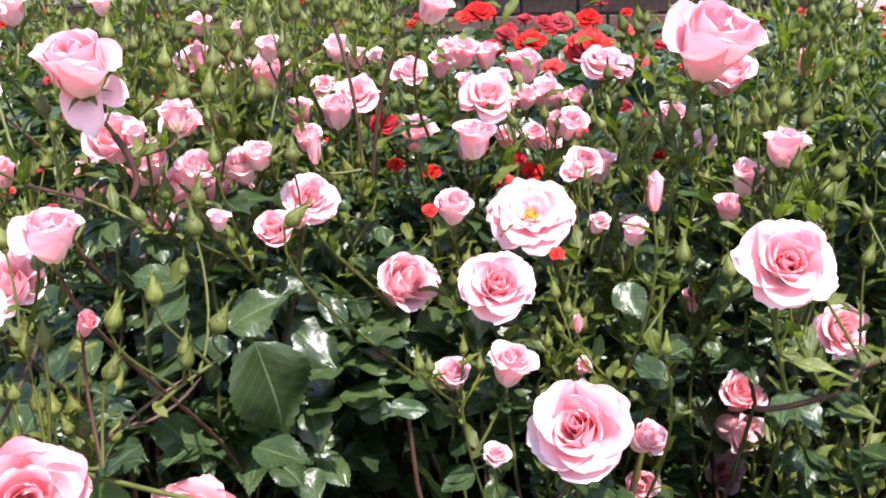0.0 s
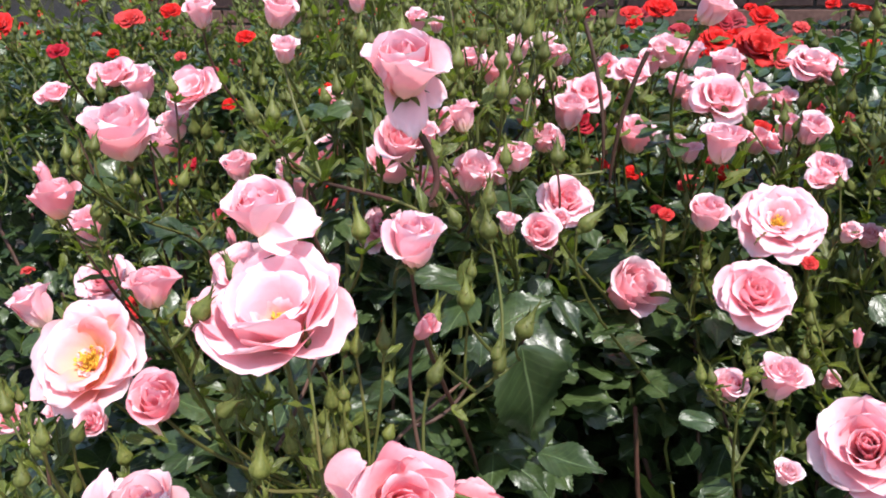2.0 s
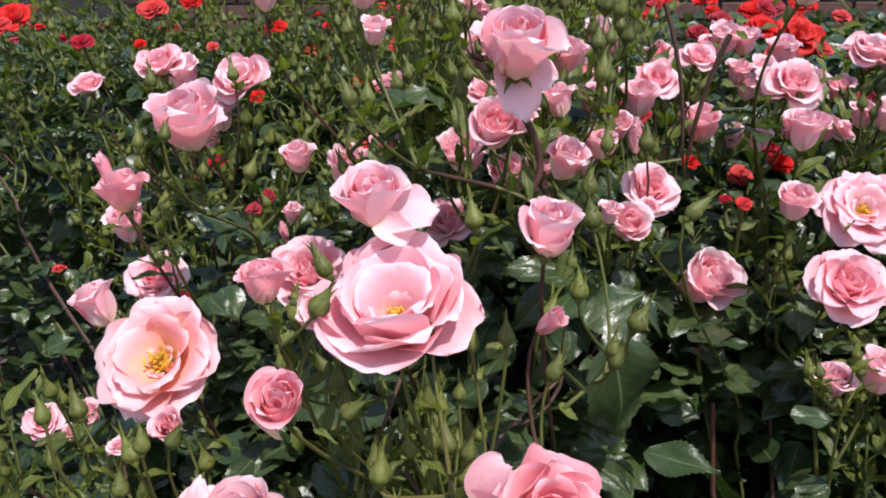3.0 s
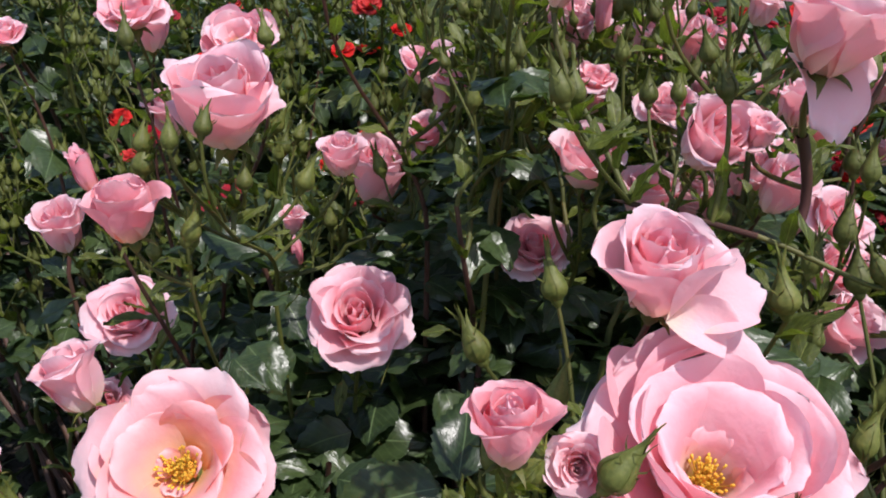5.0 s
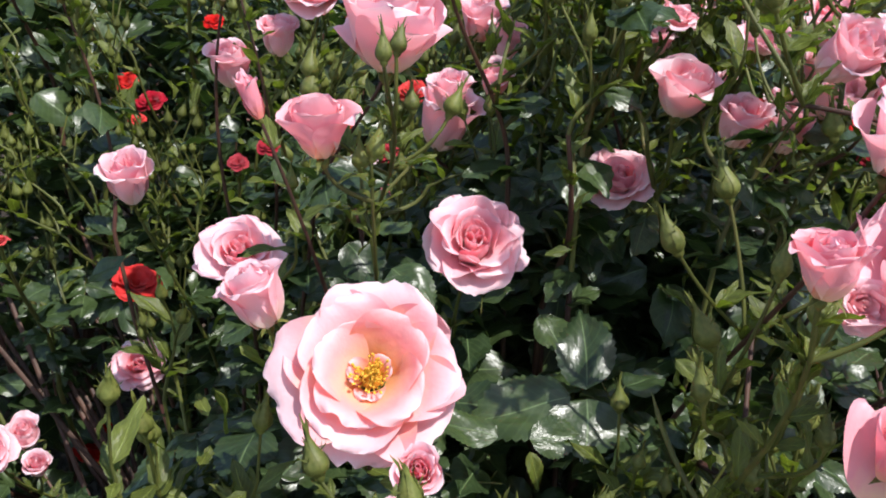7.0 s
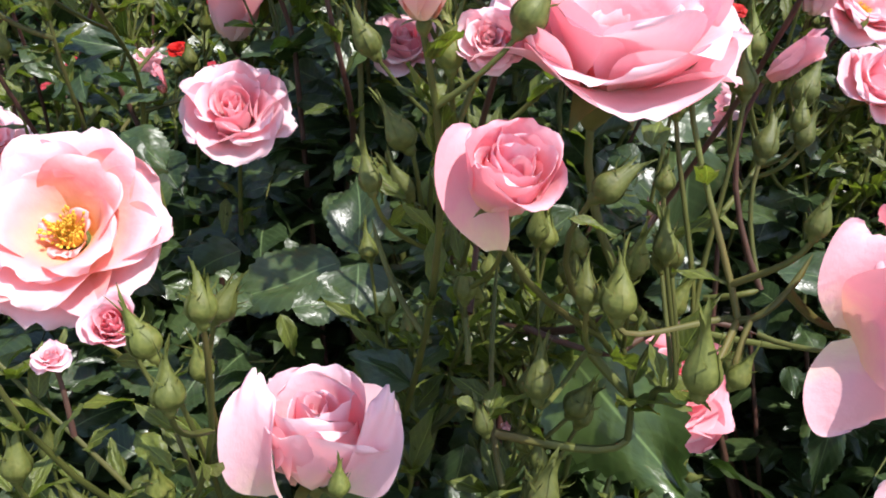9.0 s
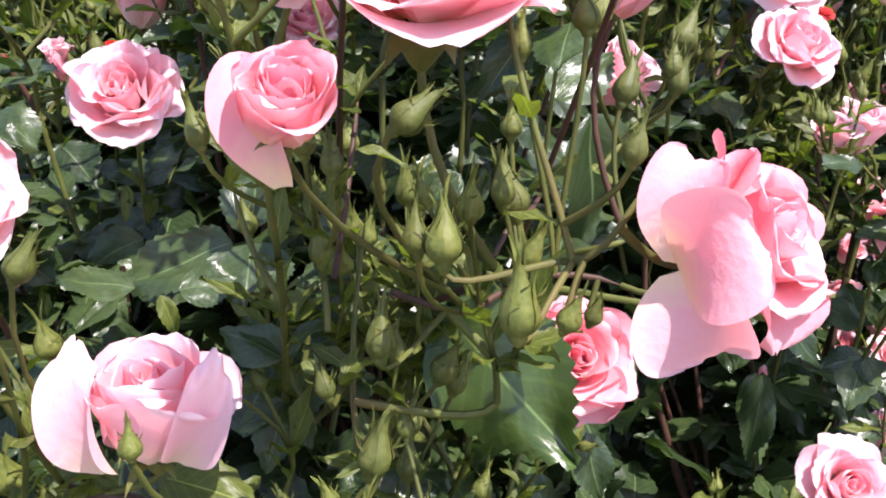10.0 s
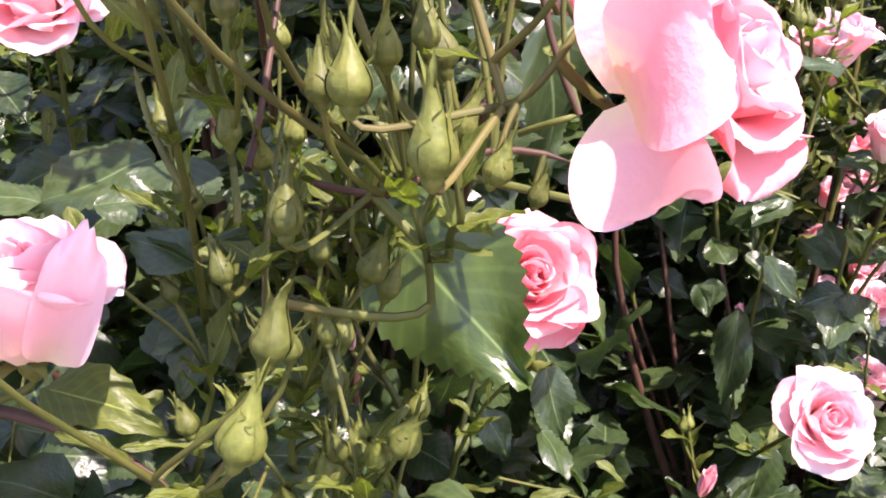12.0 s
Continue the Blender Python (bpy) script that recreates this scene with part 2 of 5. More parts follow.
def bezier(a, b, c, d, n):
    a, b, c, d = (Vector(v) for v in (a, b, c, d))
    out = []
    for i in range(n + 1):
        t = i / n
        out.append(a * (1 - t) ** 3 + b * 3 * t * (1 - t) ** 2 + c * 3 * t * t * (1 - t) + d * t ** 3)
    return out


def part(name, mesh, parent, m=None, label=""):
    ob = new(name, mesh)
    ob.parent = parent
    ob.matrix_basis = m if m is not None else Matrix()
    return tagged(ob, label=label)


def facing(v, spin=0.0):
    """A turn that carries +z to v."""
    return Vector(v).normalized().to_track_quat("Z", "Y").to_matrix().to_4x4() @ Matrix.Rotation(spin, 4, "Z")


# ---- petals and blooms ----
def petal_mesh(name, mat, r0, L, W, phi0, phi1, bend, cup, curl, ruffle, rg, nu=9, nv=10, tip=0.10):
    """A petal that stands on the xz plane: it leaves the axis at r0, leaning phi0 at its foot and phi1 at its tip (degrees)."""
    seed, x, z, rows = rg.random() * 9, r0, 0.0, []
    mer, steps = [], 28
    roll, start = (rg.uniform(14, 62), rg.uniform(0.66, 0.80)) if curl > 0.04 else (rg.uniform(0, 16), 0.8)
    for k in range(steps + 1):
        v = k / steps
        phi = radians(phi0 + (phi1 - phi0) * v ** bend + roll * max(0, (v - start) / (1 - start)) ** 1.7)
        mer.append((x, z, phi))
        x, z = x + math.sin(phi) * L / steps, z + math.cos(phi) * L / steps
    notch, lean, point = rg.uniform(0.0, 0.06), rg.uniform(-0.10, 0.10), rg.uniform(-0.02, 0.05)
    for j in range(nv):
        row = []
        v = 1 - (1 - j / (nv - 1)) ** 1.25
        s = 0.26 + 0.74 * math.sin(min(v / 0.62, 1) * math.pi / 2)
        s *= math.sqrt(1 - (0.94 * max(0, (v - 0.58) / 0.42)) ** 3.0)
        for i in range(nu):
            u = 2 * i / (nu - 1) - 1
            ve = v * (1 - tip * u * u - notch * math.exp(-(u * 3) ** 2) + point * math.exp(-(u * 2) ** 2) + lean * u * 0.5) + v ** 3 * (0.016 * math.sin(5 * u + seed) + 0.012 * math.sin(10 * u + 2 * seed))
            f = min(steps, max(0, ve * steps))
            k = min(steps - 1, int(f))
            (x0, zz0, p0), (x1, zz1, p1) = mer[k], mer[k + 1]
            g = f - k
            mx, mz, phi = x0 + (x1 - x0) * g, zz0 + (zz1 - zz0) * g, p0 + (p1 - p0) * g
            w = W / 2 * s * (1 + 0.05 * math.sin(6 * v + seed + (2 if u > 0 else 0)))
            rho = max(cup, mx * 0.9)
            a = max(-2.6, min(2.6, u * w / rho))
            lat, inw = rho * math.sin(a), rho * (1 - math.cos(a))
            inw -= curl * abs(u) ** 2.6 * v * v * L
            inw += ruffle * L * (v * v * math.sin(2.6 * u + seed + 2.0 * v) + 0.7 * v ** 3 * abs(u) * math.sin(5.5 * u + 2 * seed + 3 * v) + 0.25 * v ** 5 * math.sin(11 * u + 3 * seed))
            row.append((mx - math.cos(phi) * inw, lat, mz + math.sin(phi) * inw))
        rows.append(row)
    return grid_mesh(name, rows, mat)


# layers: count, r0, length, width, lean at foot, lean at tip, bend, cup, curl, ruffle, inner?
LAYERS = {
    "full": [(3, .015, .44, .36, 3, -6, 1, .055, 0, .01, 1), (3, .035, .47, .44, 9, 0, 1.2, .10, .02, .015, 1), (3, .05, .49, .64, 17, 10, 1.6, .16, .03, .025, 1),
             (3, .06, .52, .80, 27, 42, 2.2, .23, .05, .04, 0), (4, .06, .53, .82, 40, 80, 2.4, .31, .06, .05, 0), (4, .055, .54, .82, 55, 112, 2.6, .40, .065, .06, 0)],
    "cup": [(3, .05, .22, .24, 10, 35, 1, .10, .05, .06, 0), (4, .06, .34, .40, 24, 40, 1.2, .18, .06, .05, 0), (5, .06, .42, .52, 36, 56, 1.4, .26, .06, .045, 0),
            (5, .06, .47, .60, 50, 84, 1.8, .34, .08, .045, 0), (5, .055, .50, .64, 64, 112, 2.2, .42, .09, .045, 0)],
    "open": [(3, .06, .18, .22, 10, 50, 1, .10, .05, .12, 3), (4, .07, .42, .62, 34, 44, 1.2, .28, .05, .07, 3), (3, .065, .49, .74, 52, 62, 1.5, .36, .045, .08, 2),
             (6, .06, .53, .82, 68, 86, 1.8, .44, .045, .085, 2)],
    "bowl": [(3, .07, .26, .32, 6, 42, 1, .12, .05, .12, 2), (3, .07, .44, .66, 16, 30, 1.2, .26, .045, .07, 0), (4, .07, .53, .88, 30, 40, 1.4, .36, .045, .07, 0),
             (4, .06, .57, .96, 48, 60, 1.7, .46, .045, .085, 0), (4, .06, .54, .90, 62, 84, 2.0, .48, .05, .09, 0)],
    "half": [(3, .015, .58, .36, 2, -8, 1, .06, 0, .01, 1), (3, .035, .60, .48, 8, -4, 1.2, .11, .02, .015, 1), (3, .05, .60, .64, 16, 1, 1.3, .16, .03, .02, 0),
             (3, .06, .60, .78, 20, 10, 2.6, .20, .05, .03, 0), (3, .06, .57, .76, 24, 38, 3.0, .23, .07, .045, 0)],
    "wrapped": [(3, .015, .52, .40, 2, -8, 1, .07, 0, .01, 1), (3, .04, .56, .58, 12, -8, 1.1, .13, .01, .02, 1), (3, .055, .58, .80, 27, -4, 1.0, .20, .02, .03, 0),
                (2, .06, .58, .92, 34, 4, 1.2, .24, .045, .05, 0), (2, .06, .56, .88, 36, 34, 2.6, .26, .06, .07, 0)],
    "tight": [(3, .015, .62, .30, 3, -12, 1, .055, 0, .008, 1), (3, .03, .62, .40, 10, -14, 1.1, .09, .02, .012, 1), (3, .04, .56, .42, 16, -6, 1.2, .12, .05, .02, 1)],
}
SPREAD = {"full": 0.94, "cup": 1.0, "open": 1.10, "bowl": 1.16, "half": 0.56, "wrapped": 0.66, "tight": 0.38}
LIFT = {"full": 0.27, "cup": 0.20, "open": 0.16, "bowl": 0.22, "half": 0.30, "wrapped": 0.28, "tight": 0.30}


def make_template(kind, seed, mats, fine=True):
    """The petals of a bloom of breadth 1, each with its place: (mesh, matrix)."""
    rg, out = random.Random(seed), []
    turn0 = 0.0
    for n, r0, L, W, p0, p1, bend, cup, curl, ruf, inner in LAYERS[kind]:
        turn0 += 0.9 + rg.random()
        for k in range(n):
            j = lambda s: rg.uniform(-s, s)
            me = petal_mesh("petal", mats[inner], r0, L * (1 + j(.09)), W * (1 + j(.10)), p0 + j(5), p1 + j(15 if p1 > 50 else 6), bend, cup * (1 + j(.15)), curl, ruf * (1 + j(.3)), rg, *((15, 14) if fine else (7, 7)))
            out.append((me, Matrix.Rotation(turn0 + math.tau * k / n + j(.16), 4, "Z")))
    s = Matrix.Scale(1 / SPREAD[kind], 4)
    return [(me, s @ m) for me, m in out]


def stamen_mesh(seed):
    rg, pieces = random.Random(seed), []
    for k in range(110):
        a, lean, L = rg.random() * math.tau, rg.uniform(0.05, 0.72), rg.uniform(0.09, 0.17)
        tip = Vector((math.cos(a) * math.sin(lean), math.sin(a) * math.sin(lean), math.cos(lean))) * L
        mid = tip * 0.55 + Vector((0, 0, 0.015))
        pieces.append((tube_mesh("filament", [(0, 0, 0.02), mid, tip, tip * 1.06, tip * 1.15, tip * 1.18], [.003, .0028, .0025, .008, .008, .002], STAMEN, 4), Matrix(), 0))
    ball = tube_mesh("pistil", [(0, 0, 0), (0, 0, .03), (0, 0, .06), (0, 0, .075)], [.05, .06, .045, .005], STAMEN, 10)
    pieces.append((ball, Matrix(), 0))
    return merged("stamen_cluster", pieces, [STAMEN])


def sepal_rows(L, W, phi0, phi1, r0, z0, nu=3, nv=6):
    x, z, rows = r0, z0, []
    for j in range(nv):
        v = j / (nv - 1)
        phi = radians(phi0 + (phi1 - phi0) * v)
        w = W / 2 * (0.75 + 0.5 * v if v < 0.3 else 0.9 * (1 - (v - 0.3) / 0.7) ** 1.1 + 0.03)
        rows.append([(x - abs(u) * 0.15 * w, u * w, z) for u in [2 * i / (nu - 1) - 1 for i in range(nu)]])
        x, z = x + math.sin(phi) * L / (nv - 1), z + math.cos(phi) * L / (nv - 1)
    return rows


def calyx_mesh(seed, phi0, phi1, L):
    """The hip under a bloom with its five sepals; the bloom's foot lies at the origin."""
    rg = random.Random(seed)
    hip = tube_mesh("hip", [(0, 0, -.20), (0, 0, -.17), (0, 0, -.11), (0, 0, -.04), (0, 0, .015), (0, 0, .03)], [.03, .05, .085, .095, .075, .02], BUD, 10)
    pieces = [(hip, Matrix(), 0)]
    for k in range(5):
        rows = sepal_rows(L * rg.uniform(.8, 1.15), .13, phi0 + rg.uniform(-12, 12), phi1 + rg.uniform(-25, 25), .06, -.01)
        pieces.append((grid_mesh("sepal", rows, BUD), Matrix.Rotation(math.tau * k / 5 + rg.uniform(-.15, .15), 4, "Z"), 0))
    return merged("bloom", pieces, [BUD])


def bud_mesh(seed, tips):
    """A closed green bud of length 1, foot at the origin: hip, egg-shaped body and sepals with long leafy tips."""
    rg = random.Random(seed)
    fat = rg.uniform(.90, 1.10)
    prof = [(-.02, .032), (0, .045), (.03, .075), (.07, .090), (.10, .092), (.13, .125), (.18, .162 * fat), (.25, .186 * fat), (.33, .180 * fat), (.41, .148 * fat), (.48, .118), (.55, .085), (.63, .052), (.74, .015)]
    body = tube_mesh("body", [(0, 0, z) for z, r in prof], [r * (1 + rg.uniform(-.02, .02)) for z, r in prof], BUD, 12)
    pieces = [(body, Matrix(), 0)]
    zs, rs = [p[0] for p in prof[4:]], [p[1] for p in prof[4:]]
    for k in range(5):
        rows = []
        L, flare, bow, swing = rg.uniform(.70, 1.12), rg.uniform(.1, 1) * tips, rg.uniform(-.4, .4), rg.uniform(-.06, .06)
        for j in range(15):
            v = j / 14
            z = .11 + L * .88 * v - flare * .30 * max(0, v - .50) ** 1.6
            r = np.interp(z, zs, rs) + .005 + .008 * math.sin(math.pi * min(1, v * 1.6)) + flare * max(0, v - .46) ** 1.5
            w = .134 * (1 - v) ** 1.25 * (0.62 + 1.5 * v if v < .30 else 1.07) + .007 + (.020 * math.exp(-((v - .84) / .08) ** 2) if k % 2 else 0)
            rows.append([(r * math.cos(u * w / max(r, .03)) + (.012 * (1 - v) if u == 0 else 0), r * math.sin(u * w / max(r, .03)) + bow * max(0, v - .5) ** 2 + swing * v * v, z) for u in (-1, -.5, 0, .5, 1)])
        turn = Matrix.Rotation(math.tau * k / 5 + rg.uniform(-.1, .1), 4, "Z")
        pieces.append((grid_mesh("sepal", rows, BUD), turn, 0))
        if k % 2 == 0:
            # narrow side lobes of the outer sepals
            for side in (-1, 1):
                at = Vector(rows[rg.choice((5, 6, 7))][2])
                tipp = at + Vector((.05 + .10 * tips, side * rg.uniform(.07, .13), rg.uniform(.10, .20)))
                mid = at.lerp(tipp, .5) + Vector((.02, side * .01, -.01))
                pieces.append((grid_mesh("lobe", [[at + Vector((0, 0, -.015)), at + Vector((0, 0, .02))], [mid + Vector((0, 0, -.012)), mid + Vector((0, 0, .014))], [tipp, tipp + Vector((0, 0, .003))]], BUD), turn, 0))
    return merged("bud", pieces, [BUD])


PINKS = (PINK, PINK_DEEP, PINK_OPEN, PINK_HEART)
WARMS = (PINK_WARM, PINK_DEEP, PINK_OPEN, PINK_HEART)
TEMPLATES = {k: [make_template(k, 11 * i + 3, PINKS) for i in range(4 if k in ("full", "half") else 2)] for k in LAYERS}
WARM_TEMPLATES = {k: [make_template(k, 11 * i + 3, WARMS) for i in range(3)] for k in ("full", "half", "wrapped")}
SIMPLE = {k: [merged("petals", [(me, m, 0 if me.materials[0] == PINK else 1 if me.materials[0] == PINK_DEEP else 2) for me, m in make_template(k, 17 * i + 5, PINKS, False)], PINKS) for i in range(4)] for k in ("full", "half", "tight")}
REDS = [merged("petals", [(me, m, 0) for me, m in make_template("cup", 23 * i + 1, (c, c, c), False)], [c]) for i, c in enumerate((RED, RED, RED, CRIMSON))]
STAMENS = [stamen_mesh(i) for i in range(2)]
CALYX = {k: [calyx_mesh(s + 31, *v) for s in range(3)] for k, v in {"full": (95, 150, .28), "cup": (95, 150, .38), "open": (90, 150, .24), "bowl": (90, 150, .22), "half": (60, 130, .42), "wrapped": (70, 140, .34), "tight": (22, 10, .50)}.items()}
BUDS = [bud_mesh(s, t) for s, t in enumerate((.08, .16, .30, .5, .2, .4, .12, .7))]


# ---- leaves ----
def leaflet_mesh(name, mat, seed, teeth=9, fold=0.22, droop=0.25, broad=0.66, across=(-1, -.62, -.3, 0, .3, .62, 1)):
    """A toothed, pointed leaflet of length 1 along +x, its upper face to +z."""
    rg = random.Random(seed)
    rows, n, twist, skew = [], teeth * 2, rg.random() * 6, rg.uniform(-.04, .04)
    for j in range(n + 1):
        v = j / n
        w = broad / 2 * math.sin(math.pi * min(1, v ** 0.78)) ** (0.62 + 0.55 * v) if 0 < v < 1 else 0.0
        tooth = 0.020 if j % 2 else -0.008
        row = []
        for u in across:
            edge = abs(u) == 1
            y = u * (w + (tooth if edge and 0 < v < 1 else 0)) + skew * math.sin(math.pi * v)
            x = v + (0.020 if edge and j % 2 and v < 1 else 0)
            z = fold * abs(y) * (1.5 - 1.1 * abs(u)) - droop * v * v * 0.6 + 0.040 * abs(u) * math.sin(9 * v + twist + (1.7 if u > 0 else 0)) + 0.030 * math.sin(6 * v + 4 * u + twist) * min(1, 4 * v)
            row.append((x, y, z))
        rows.append(row)
    return grid_mesh(name, rows, mat)


def small_leaflet(mat, seed):
    rg = random.Random(seed)
    rows = []
    for j in range(5):
        v = j / 4
        w = (0.05, 0.30, 0.34, 0.22, 0.01)[j]
        rows.append([(v, u * w, 0.2 * abs(u) * w - 0.2 * v * v) for u in (-1, 0, 1)])
    return grid_mesh("leaflet", rows, mat)


LEAFLETS = [leaflet_mesh("leaflet", LEAF, s, 13, rnd.uniform(.10, .35), rnd.uniform(.05, .4), rnd.uniform(.64, .80)) for s in range(6)]
LIT_LEAFLETS = [leaflet_mesh("leaflet", LIT_LEAF, s + 20, 14, .12, .10, .78) for s in range(2)]
YOUNGS = [leaflet_mesh("leaflet", YOUNG, s + 40, 6, rnd.uniform(.2, .5), rnd.uniform(.1, .5), rnd.uniform(.42, .56)) for s in range(4)]
FAR_LEAF = [small_leaflet(LEAF, s) for s in range(2)]
RACHIS = tube_mesh("leaf", [(0, 0, 0), (.4, 0, .03), (.8, 0, .02), (1.05, 0, -.02)], [.012, .010, .008, .006], STEM, 5)
LEAF_PLAN = [(1.02, 0, 1.0), (.72, 1.05, .86), (.72, -1.05, .86), (.36, 1.15, .66), (.36, -1.15, .66)]   # along the stalk, turn, size


def leaf_pieces(kind, rg, n=5):
    """The leaflets of one leaf whose stalk is 1 long: (mesh, matrix)."""
    out = []
    for x, turn, s in LEAF_PLAN[:n]:
        m = Matrix.Translation((x, 0, 0.01)) @ Matrix.Rotation(turn + rg.uniform(-.15, .15), 4, "Z") @ Matrix.Rotation(rg.uniform(-.35, .35), 4, "X") @ Matrix.Rotation(rg.uniform(-.2, .3), 4, "Y")
        out.append((rg.choice(kind), m @ Matrix.Scale(s * 0.82 * rg.uniform(.9, 1.1), 4)))
    return out


# ---- ground, kerb wall ----
def surface(name, x0, x1, y0, y1, nx, ny, height, mat):
    rows = [[(x0 + (x1 - x0) * i / nx, y0 + (y1 - y0) * j / ny, height(x0 + (x1 - x0) * i / nx, y0 + (y1 - y0) * j / ny)) for i in range(nx + 1)] for j in range(ny + 1)]
    return new(name, grid_mesh(name, rows, mat))


tagged(surface("ground", -60, 60, -40, 90, 12, 12, lambda x, y: -0.03, PAVING), "pale beige paving around the rose bed", "paving", kind="structure")
tagged(surface("soil", -3.4, 2.6, -0.7, 3.0, 100, 62, lambda x, y: 0.02 * noise.noise((x * 3, y * 3, 0)) + 0.012 * noise.noise((x * 14, y * 14, 4)), SOIL), "dark crumbly soil of the rose bed", "soil", kind="structure")

# ---- low brick wall behind the bed ----
WALL_Y, WALL_X0, WALL_X1, WALL_TOP = 3.10, -5.5, 0.75, 0.87
bm = bmesh.new()
bmesh.ops.create_cube(bm, size=1, matrix=Matrix.Translation(((WALL_X0 + WALL_X1) / 2, WALL_Y + 0.11, WALL_TOP / 2 - 0.03)) @ Matrix.Diagonal((WALL_X1 - WALL_X0, 0.20, WALL_TOP + 0.06, 1)))
me = bpy.data.meshes.new("wall")
bm.to_mesh(me)
bm.free()
me.materials.append(MORTAR)
wall = tagged(new("wall", me), "low brown brick garden wall behind the roses", "wall", kind="structure")
bm = bmesh.new()
bmesh.ops.create_cube(bm, size=1, matrix=Matrix.Translation(((WALL_X0 + WALL_X1) / 2, WALL_Y + 0.11, WALL_TOP + 0.03)) @ Matrix.Diagonal((WALL_X1 - WALL_X0 + 0.04, 0.28, 0.06, 1)))
bmesh.ops.bevel(bm, geom=list(bm.edges), offset=0.012, segments=2, affect="EDGES")
me = bpy.data.meshes.new("coping")
bm.to_mesh(me)
bm.free()
me.materials.append(COPING)
part("coping", me, wall, None, "pale stone coping")


# ---- bushes ----
BUSHES, CLEAR = [], []
# about where the camera moves; leaves and shoots keep out of its view of blooms
VIEW_SPOT = Vector((0.0, -0.10, 1.02))


def bush(x, y, name, label):
    ob = tagged(new(name), label, "rose bush", group=name + "es")
    ob.location = (x, y, 0)
    BUSHES.append({"ob": ob, "at": Vector((x, y, 0)), "red": name.startswith("scarlet")})
    return ob


PINK_LABEL = "pink rose bush with glossy dark leaves and many blooms and buds"
RED_LABEL = "scarlet rose bush with dark leaves in the bed behind"
for x, y in ((-0.02, 0.36), (0.34, 0.52), (-0.36, 0.56), (0.12, 0.78), (0.52, 0.88), (-0.22, 0.98), (0.62, 0.46)):
    bush(x, y, "pink_rose_bush", PINK_LABEL)
for x, y in ((-0.66, 0.82), (0.22, 1.22), (-0.30, 1.42), (0.75, 1.35), (-0.95, 1.30), (0.25, 1.75), (-0.75, 1.85), (0.95, 1.95), (-1.5, 1.75), (-0.15, 2.35), (0.6, 2.45), (-1.2, 2.45), (1.5, 1.3), (-1.45, 0.95), (-2.1, 1.5), (-2.3, 2.3)):
    bush(x, y, "scarlet_rose_bush", RED_LABEL)


def nearest(p, red):
    return min((b for b in BUSHES if b["red"] == red), key=lambda b: (b["at"].x - p[0]) ** 2 + (b["at"].y - p[1]) ** 2)


def leaf_top(x, y):
    """Height of the leafy layer."""
    def hill(cx, cy, r, h):
        return h * math.exp(-((x - cx) ** 2 + (y - cy) ** 2) / (r * r))
    h = 0.70 + 0.10 * min(1, max(0, (y - 0.35) / 0.5)) + hill(0.08, 0.46, 0.17, 0.07) + hill(-0.10, 0.44, 0.12, 0.02)
    h += hill(0.32, 0.34, 0.21, -0.26) + hill(0.50, 0.66, 0.17, -0.36) + hill(-0.54, 0.62, 0.23, -0.32) + hill(0.10, 0.16, 0.12, -0.06) + hill(-0.20, 0.26, 0.12, -0.06) + hill(-0.75, 0.30, 0.35, -0.25) + hill(0.70, 0.30, 0.25, -0.2)
    return h + 0.03 * noise.noise((x * 6, y * 6, 1.3))


def hollow(x, y):
    """Thin places in the leaves, over dark ground; some stand in for shade."""
    return math.hypot(x - 0.53, y - 0.70) < 0.13 or math.hypot(x + 0.46, y - 0.50) < 0.14 or math.hypot(x + 0.53, y - 0.66) < 0.13 or math.hypot(x - 0.26, y - 0.41) < 0.11 or math.hypot(x - 0.21, y - 0.53) < 0.09 or math.hypot(x - 0.17, y - 0.37) < 0.075 or math.hypot(x + 0.05, y - 0.48) < 0.07


FREE = {"n": -1}


def clear_of_blooms(p, extra=0.0):
    """Whether p stays clear of the camera's view and of the sunny side of every large bloom."""
    if FREE["n"] != len(CLEAR):
        c = np.array([tuple(q) for q, r in CLEAR])
        to_view = np.stack([np.clip(c[:, 0], -0.12, 0.42), np.full(len(c), VIEW_SPOT.y), np.full(len(c), VIEW_SPOT.z)], 1) - c
        r = np.array([r for q, r in CLEAR])
        # the same from a lower camera spot, for the blooms in front
        low = (c[:, 1] < 0.62) & (c[:, 0] > -0.4) & (c[:, 0] < 0.5)
        below = np.stack([np.clip(c[low, 0], -0.03, 0.10), np.full(low.sum(), -0.05), np.full(low.sum(), 0.90)], 1) - c[low]
        c, r, to_view = np.concatenate([c, c[low]]), np.concatenate([r, r[low] * 0.8]), np.concatenate([to_view, below])
        FREE.update(n=len(CLEAR), c=c, r=r, d=to_view, dd=(to_view ** 2).sum(1), s=np.array(tuple(sun_from)))
    off = np.array(tuple(p)) - FREE["c"]
    t = np.clip((off * FREE["d"]).sum(1) / FREE["dd"], -0.08, 1.0)
    gap = np.sqrt(((off - FREE["d"] * t[:, None]) ** 2).sum(1))
    if (gap < (FREE["r"] + extra) * (1 - 0.55 * np.maximum(0, t))).any():
        return False
    t = np.clip(off @ FREE["s"], 0.0, 0.20)
    gap = np.sqrt(((off - FREE["s"] * t[:, None]) ** 2).sum(1))
    return not (gap < np.maximum(FREE["r"] * 0.8, 0.016) + extra * 0.5).any()


STALKS, STALK_LEAVES, BRANCH_NODES = [], {}, []


